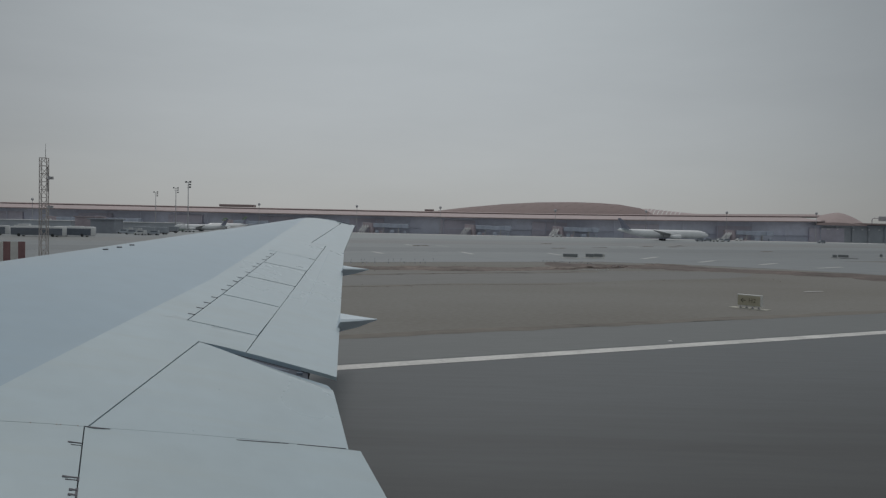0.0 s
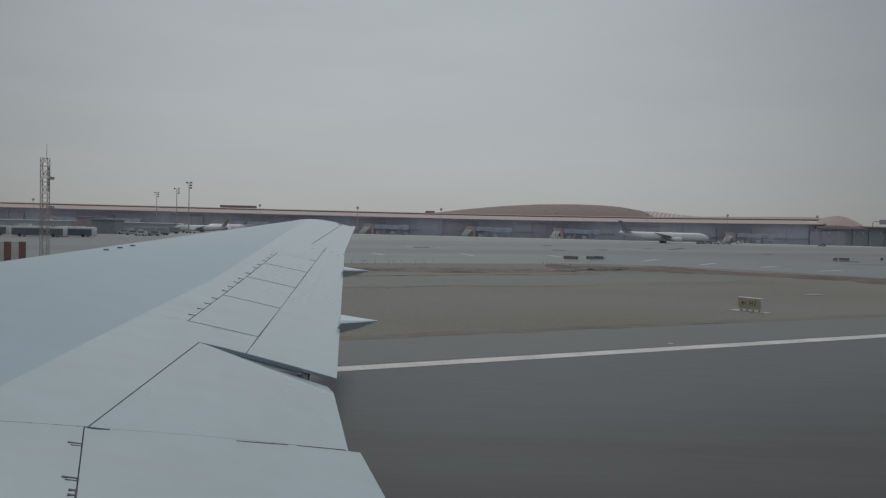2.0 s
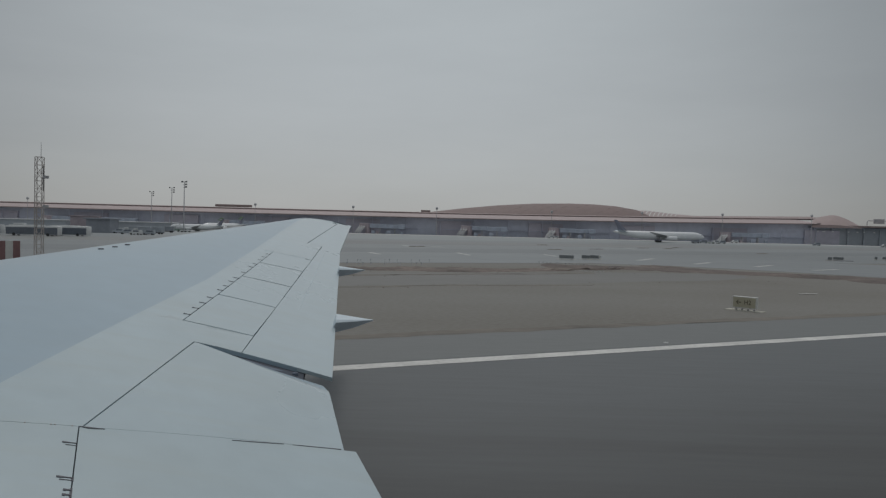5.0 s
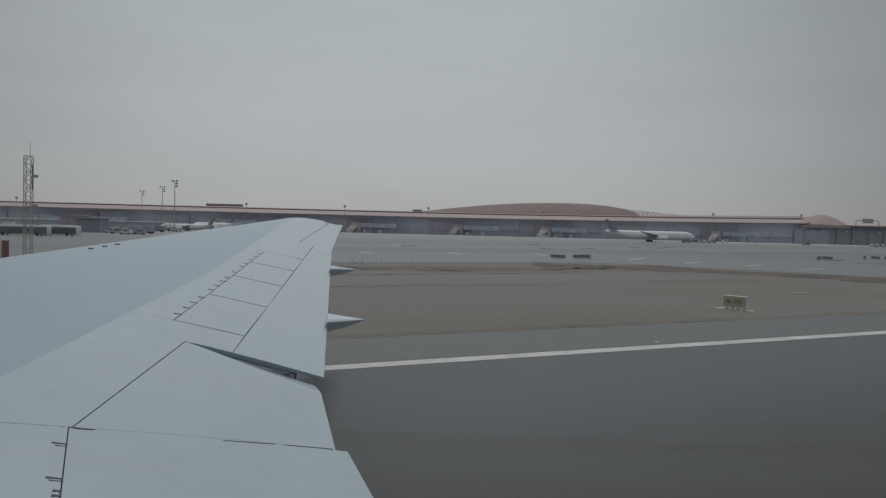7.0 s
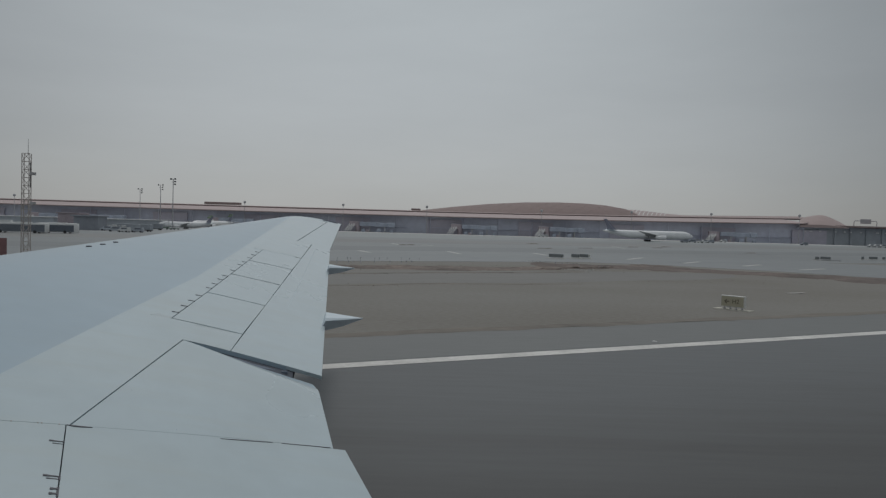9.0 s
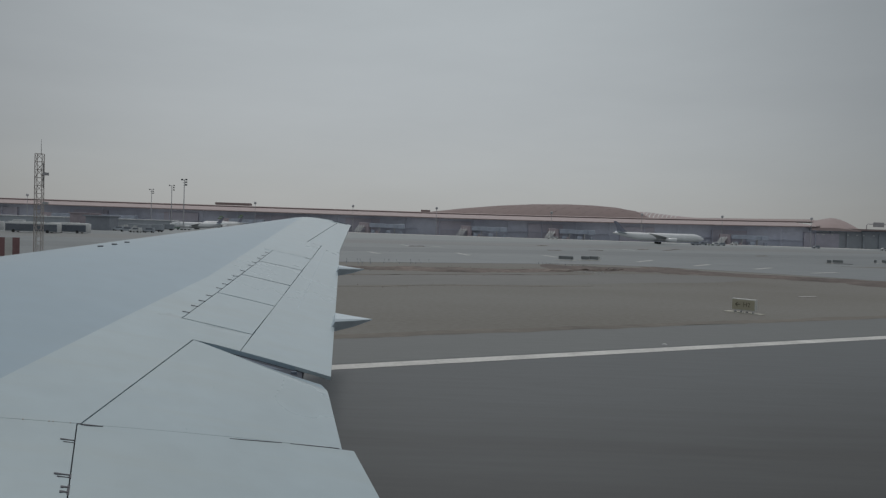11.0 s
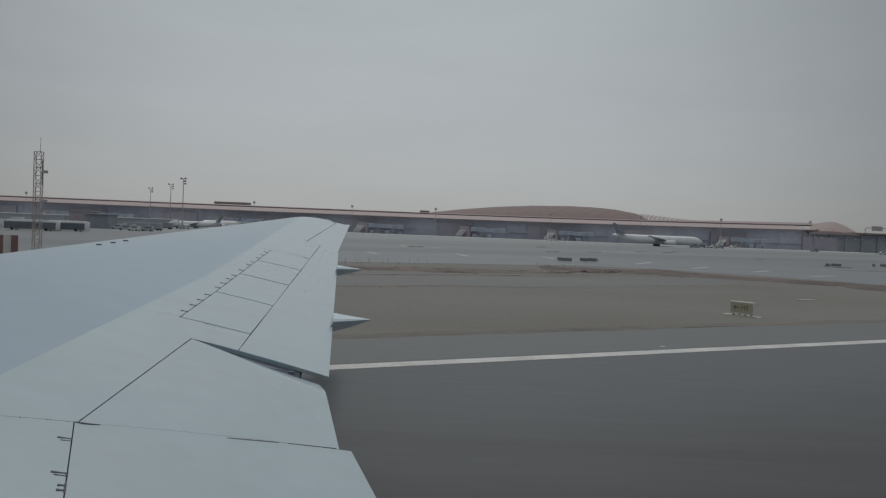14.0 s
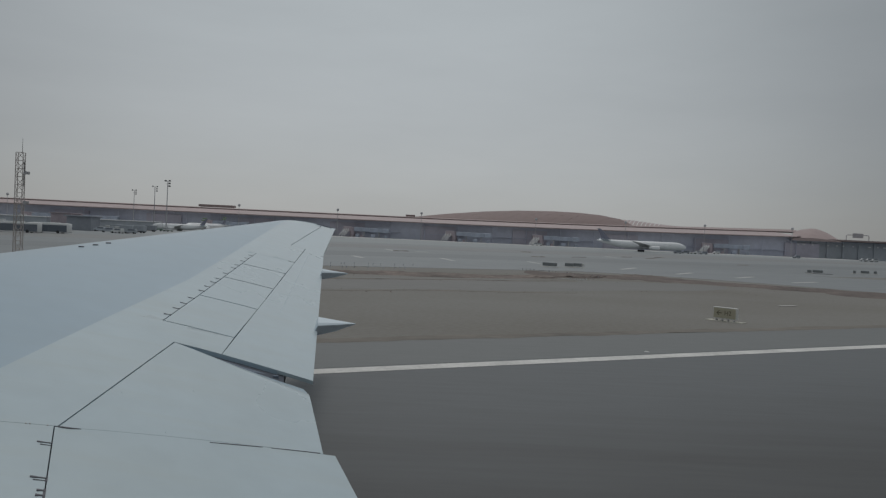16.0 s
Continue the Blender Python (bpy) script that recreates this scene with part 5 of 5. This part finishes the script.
def taxi_sign(m, text="", wide=1.95, high=0.84, legs=4, label="yellow taxiway sign in a white case on a concrete pad", face=None, back=None, end_plate=False):
    ob = thing("taxiway_sign", label, "sign", "taxiway signs")
    bm = bmesh.new()
    box(bm, -wide / 2 - 0.5, wide / 2 + 0.5, -0.45, 0.45, -0.05, 0.045, taper=0.02)
    part("pad", bm, PAD, ob)
    for i in range(legs):
        bm = bmesh.new()
        x = -wide / 2 + wide * (i + 0.5) / legs
        tube(bm, (x, 0, 0.05), (x, 0, 0.22), 0.03, n=8)
        tube(bm, (x, 0, 0.05), (x, 0, 0.1), 0.09, n=8)
        part("leg", bm, STEEL, ob)
    bm = bmesh.new()
    box(bm, -wide / 2, wide / 2, -0.17, 0.17, 0.2, 0.2 + high)
    case = part("case", bevelled(bm, 0.03, 2), back or SIGN_WHITE, ob)
    bm = bmesh.new()
    box(bm, -wide / 2 + 0.06, wide / 2 - 0.06, -0.185, -0.16, 0.26, 0.14 + high)
    panel_ob = part("face", bm, face or SIGN_FACE, case)
    if text:
        lettering(text, 0.45, LEGEND, case, 0.26, -0.2, 0.2 + high / 2)
        bm = bmesh.new()
        zc = 0.2 + high / 2
        box(bm, -0.55, -0.22, -0.2, -0.187, zc - 0.035, zc + 0.035)
        for sgn in (-1, 1):
            v = [bm.verts.new(c) for c in ((-0.62, -0.2, zc), (-0.46, -0.2, zc + sgn * 0.16), (-0.38, -0.2, zc + sgn * 0.16), (-0.53, -0.2, zc))]
            bm.faces.new(v)
        part("arrow", bm, LEGEND, case)
    if end_plate:
        bm = bmesh.new()
        box(bm, wide / 2 - 0.02, wide / 2 + 0.32, -0.2, 0.2, 0.24, 0.16 + high)
        part("end_plate", bevelled(bm, 0.02, 1), SIGN_WHITE, case, "white end plate")
    ob.matrix_basis = m
    return ob


taxi_sign(stand(42.9, 38.8, -74, 0.0), "H2", wide=1.8)
taxi_sign(stand(206, 39.3, -90, 0.0), "", label="faded yellow taxiway sign in a white case")
DARKS = "dark grey back of a taxiway sign on a low pad"
for a, p, w in ((82, 117.5, 3.0), (86.8, 117.8, 1.7), (89.2, 118.2, 1.9), (156.8, 117.4, 0.9), (160.2, 117.7, 2.2), (179.6, 121.5, 0.6), (183.4, 121.2, 1.9), (186.8, 120.6, 0.7), (173, 66.8, 2.2), (176, 66.4, 2.2), (-19, 118, 3.0)):
    taxi_sign(stand(a, p, -62, 0.02 if p > 104 else 0.0), "", wide=w, high=0.62, label=DARKS, face=SIGN_DARK, back=SIGN_DARK, end_plate=a == 89.2)


bm = bmesh.new()
box(bm, -2.9, 2.9, -0.9, 0.9, 0.0, 0.10)
pad = part("sign_pad", bevelled(bm, 0.03, 1), DARK)
tagged(pad, "low dark plinth under the backs of the taxiway signs", "plinth")
pad.matrix_basis = stand(158.6, 116.2, -62, 0.02)


def edge_light(m, label="small flush white runway edge light in the shoulder"):
    ob = thing("edge_light", label, "airfield light", "runway edge lights")
    bm = bmesh.new()
    tube(bm, (0, 0, -0.01), (0, 0, 0.02), 0.14, 0.12, 14)
    part("base_ring", bm, STEEL, ob)
    bm = bmesh.new()
    tube(bm, (0, 0, 0.01), (0, 0, 0.035), 0.10, 0.08, 14)
    part("lens", bm, SIGN_WHITE, ob)
    ob.matrix_basis = m
    return ob


first = edge_light(stand(25.9, 28.3, 0, 0.022))
for a in (-95, -35, 85, 145, 205, -155, -215):
    copy_thing(first, stand(a, 28.3, 0, 0.022))


# A row of short marker stakes at the far side of the strip.
def stake(m):
    ob = thing("marker_stake", "short pale wooden marker stake in the soil", "stake", "marker stakes")
    bm = bmesh.new()
    box(bm, -0.035, 0.035, -0.035, 0.035, -0.1, 0.27, taper=0.008)
    part("post", bm, COLUMN, ob)
    bm = bmesh.new()
    box(bm, -0.045, 0.045, -0.045, 0.045, 0.26, 0.32, taper=0.01)
    part("cap", bm, DARK, ob)
    ob.matrix_basis = m
    return ob


first = stake(stand(33, 108.2))
for i in range(1, 11):
    copy_thing(first, stand(33 + i * 1.55 + random.uniform(-0.6, 0.6), 108.2 + random.uniform(-0.5, 0.5), random.uniform(0, 90)) @ pose(0, 0, 0, random.uniform(-4, 4), random.uniform(-4, 4), 0))
for i in range(9):
    copy_thing(first, stand(31.5 + i * 1.6 + random.uniform(-0.7, 0.7), 99.0 + random.uniform(-0.5, 0.5), random.uniform(0, 90)) @ pose(0, 0, 0, random.uniform(-4, 4), random.uniform(-4, 4), 0))
for i in range(12):
    copy_thing(first, stand(69.2 + random.uniform(-1.5, 1.5), 97.0 - 1.0 * i, random.uniform(0, 90)) @ pose(0, 0, 0, random.uniform(-4, 4), random.uniform(-4, 4), 0))
for i in range(26):
    copy_thing(first, stand(67 + i * 0.16 + random.uniform(-0.3, 0.3), 103.4 - 0.62 * i, random.uniform(0, 90)) @ pose(0, 0, 0, random.uniform(-4, 4), random.uniform(-4, 4), 0))

# ---- lattice mast and striped board ----
ob = thing("lattice_mast", "slim rusty grey steel lattice aerial mast with small dishes", "mast")
H_MAST, W_MAST = 12.2, 0.72
for cx in (-W_MAST / 2, W_MAST / 2):
    for cy in (-W_MAST / 2, W_MAST / 2):
        bm = bmesh.new()
        tube(bm, (cx, cy, 0), (cx, cy, H_MAST), 0.045, n=6)
        part("leg", bm, RUSTED, ob)
n = 14
for side in range(4):
    bm = bmesh.new()
    c = [(-1, -1), (1, -1), (1, 1), (-1, 1)]
    p0, p1 = c[side], c[(side + 1) % 4]
    for i in range(n):
        z0, z1 = H_MAST * i / n, H_MAST * (i + 1) / n
        e, f = (p0, p1) if i % 2 else (p1, p0)
        tube(bm, (e[0] * W_MAST / 2, e[1] * W_MAST / 2, z0), (f[0] * W_MAST / 2, f[1] * W_MAST / 2, z1), 0.028, n=5)
        tube(bm, (p0[0] * W_MAST / 2, p0[1] * W_MAST / 2, z1), (p1[0] * W_MAST / 2, p1[1] * W_MAST / 2, z1), 0.024, n=5)
    part("lattice", bm, RUSTED, ob)
for z in (10.0, 6.8):
    bm = bmesh.new()
    tube(bm, (0.42, -0.42, z), (0.95, -0.42, z), 0.04, n=6)
    tube(bm, (0.72, -0.35, z), (0.72, -0.6, z), 0.14, 0.2, 12)
    tube(bm, (0.95, -0.42, z - 0.15), (0.95, -0.42, z + 0.15), 0.16, 0.16, 10)
    part("dish", bm, STEEL, ob)
bm = bmesh.new()
tube(bm, (0.15, 0, H_MAST - 0.1), (0.15, 0, H_MAST + 1.6), 0.03, 0.015, n=6)
tube(bm, (0.52, -0.42, 8.5), (0.52, -0.42, 11.2), 0.05, n=6)
part("whip_aerial", bm, DARK, ob)
bm = bmesh.new()
box(bm, -0.9, 0.9, -0.9, 0.9, -0.1, 0.15)
part("footing", bm, PAD, ob)
ob.matrix_basis = stand(-5.72, 92.0, -15)

ob = thing("striped_board", "upright board in broad red and white stripes", "marker board")
for i in range(7):
    bm = bmesh.new()
    box(bm, -2.4 + i * 0.69, -2.4 + (i + 1) * 0.69 - 0.02, -0.06, 0.06, 0.5, 3.0)
    part("slat", bm, RED if i % 2 == 0 else SIGN_WHITE, ob)
for px in (-2.0, 0, 2.0):
    bm = bmesh.new()
    tube(bm, (px, 0.14, -0.1), (px, 0.14, 2.9), 0.06, n=8)
    part("post", bm, STEEL, ob)
ob.matrix_basis = stand(-9.8, 90.6, 0)


# ---- wind sock, service posts, approach lights farther along ----
ob = thing("windsock", "orange windsock on a dark pole inside a white ring", "windsock")
bm = bmesh.new()
tube(bm, (0, 0, -0.1), (0, 0, 5.6), 0.09, 0.06, 10)
part("pole", bm, DARK, ob)
bm = bmesh.new()
loft(bm, [[(-0.1 - 2.6 * f, r * math.cos(t * 0.5236), 5.2 + 0.35 - 0.9 * f * f + r * math.sin(t * 0.5236)) for t in range(12)] for f, r in ((0, 0.42), (0.3, 0.38), (0.65, 0.3), (1, 0.2))])
part("sock", bm, ORANGE, ob, "orange fabric sleeve", smooth=True)
ob.matrix_basis = stand(-38, 92, 20)
bm = bmesh.new()
loft(bm, [[((7.2 + dr) * math.cos(t * 2 * math.pi / 48), (7.2 + dr) * math.sin(t * 2 * math.pi / 48), z) for dr, z in ((-0.5, 0.0), (-0.5, 0.07), (0.5, 0.07), (0.5, 0.0))] for t in range(49)])
ring_ob = tagged(part("windsock_ring", bm, SIGN_WHITE), "white painted concrete ring on the soil", "ground ring")
ring_ob.matrix_basis = stand(-38, 92)


def service_post(a, p, high, label):
    ob = thing("service_post", label, "post", "service posts")
    bm = bmesh.new()
    box(bm, -0.5, 0.5, -0.5, 0.5, -0.1, 0.12)
    part("footing", bm, PAD, ob)
    bm = bmesh.new()
    tube(bm, (0, 0, 0.1), (0, 0, high), 0.09, n=8)
    part("stem", bm, SIGN_WHITE, ob)
    bm = bmesh.new()
    box(bm, -0.22, 0.22, -0.18, 0.18, high - 0.1, high + 0.35)
    part("box", bevelled(bm, 0.03, 1), DARK, ob)
    ob.matrix_basis = stand(a, p)
    return ob


for a, p, hgt in ((-54, 96, 0.8), (-49, 95, 1.6), (-17, 104, 1.7), (-13.5, 103, 0.9)):
    service_post(a, p, hgt, "white service post with a dark box on a footing")


def slope_light(a, p):
    ob = thing("approach_light", "red-topped approach slope light on a pale pad", "airfield light", "approach slope lights")
    bm = bmesh.new()
    box(bm, -3.2, 3.2, -2.2, 2.2, -0.08, 0.05, taper=0.01)
    part("pad", bm, PAD, ob)
    bm = bmesh.new()
    box(bm, -0.9, 0.9, -0.5, 0.5, 0.65, 1.0)
    part("housing", bevelled(bm, 0.05, 2), RED, ob, "red light housing")
    for lx in (-0.7, 0.7):
        for ly in (-0.35, 0.35):
            bm = bmesh.new()
            tube(bm, (lx, ly, 0.04), (lx, ly, 0.68), 0.035, n=6)
            part("leg", bm, STEEL, ob)
    ob.matrix_basis = stand(a, p)


for a, p in ((-76.8, 57.7), (-75.6, 51.5), (-74.4, 45.5), (-72.8, 39.4)):
    slope_light(a, p)
ob = thing("fallen_sheeting", "flattened pale sheeting lying on the soil", "debris")
bm = bmesh.new()
rows = [[(x, y, 0.05 + 0.3 * abs(noise.noise(Vector((x * 0.7, y * 0.9, 2))))) for y in (-1.4, -0.7, 0, 0.7, 1.4)] for x in (-2.4, -1.6, -0.8, 0, 0.8, 1.6, 2.4)]
loft(bm, rows, closed=False)
bmesh.ops.solidify(bm, geom=bm.faces[:], thickness=0.04)
part("sheet", bm, DEBRIS, ob)
ob.matrix_basis = stand(-20, 78)

# ---- stone pylon and far halls past the left end of the view ----
ob = thing("stone_pylon", "tall tapering grey pylon with a slanted top on the apron", "pylon")
bm = bmesh.new()
loft(bm, [[(-1.7, -1.5, 0), (1.7, -1.5, 0), (1.7, 1.5, 0), (-1.7, 1.5, 0)], [(-1.2, -1.1, 22), (1.2, -1.1, 22), (1.2, 1.1, 22), (-1.2, 1.1, 22)], [(-1.1, -1.0, 27.5), (1.1, -1.0, 25.5), (1.1, 1.0, 25.5), (-1.1, 1.0, 27.5)]])
part("shaft", bm, STONE, ob)
for s in (-5, 5):
    bm = bmesh.new()
    box(bm, s - 2.5, s + 2.5, -1.0, 1.0, 0, 2.4)
    part("plinth", bevelled(bm, 0.1, 1), STONE, ob)
q = G(-160, 425)
ob.matrix_basis = pose(q.x, q.y, 0.018)
for i in range(3):
    ob = thing("roof_hall", "brown hipped roof hall behind the terminal", "building", "roof halls", "structure")
    bm = bmesh.new()
    x = -560 - i * 95
    loft(bm, [[(x - 48, 700, 0), (x + 48, 700, 0), (x + 48, 800, 0), (x - 48, 800, 0)], [(x - 46, 702, 24), (x + 46, 702, 24), (x + 46, 798, 24), (x - 46, 798, 24)]])
    part("wall", bm, FACADE_BROWN, ob)
    bm = bmesh.new()
    loft(bm, [[(x - 52, 695, 24), (x + 52, 695, 24), (x + 52, 805, 24), (x - 52, 805, 24)], [(x - 52, 695, 25.5), (x + 52, 695, 25.5), (x + 52, 805, 25.5), (x - 52, 805, 25.5)], [(x - 12, 735, 35), (x + 12, 735, 35), (x + 12, 765, 35), (x - 12, 765, 35)]])
    part("roof", bm, ROOF_DEEP, ob)
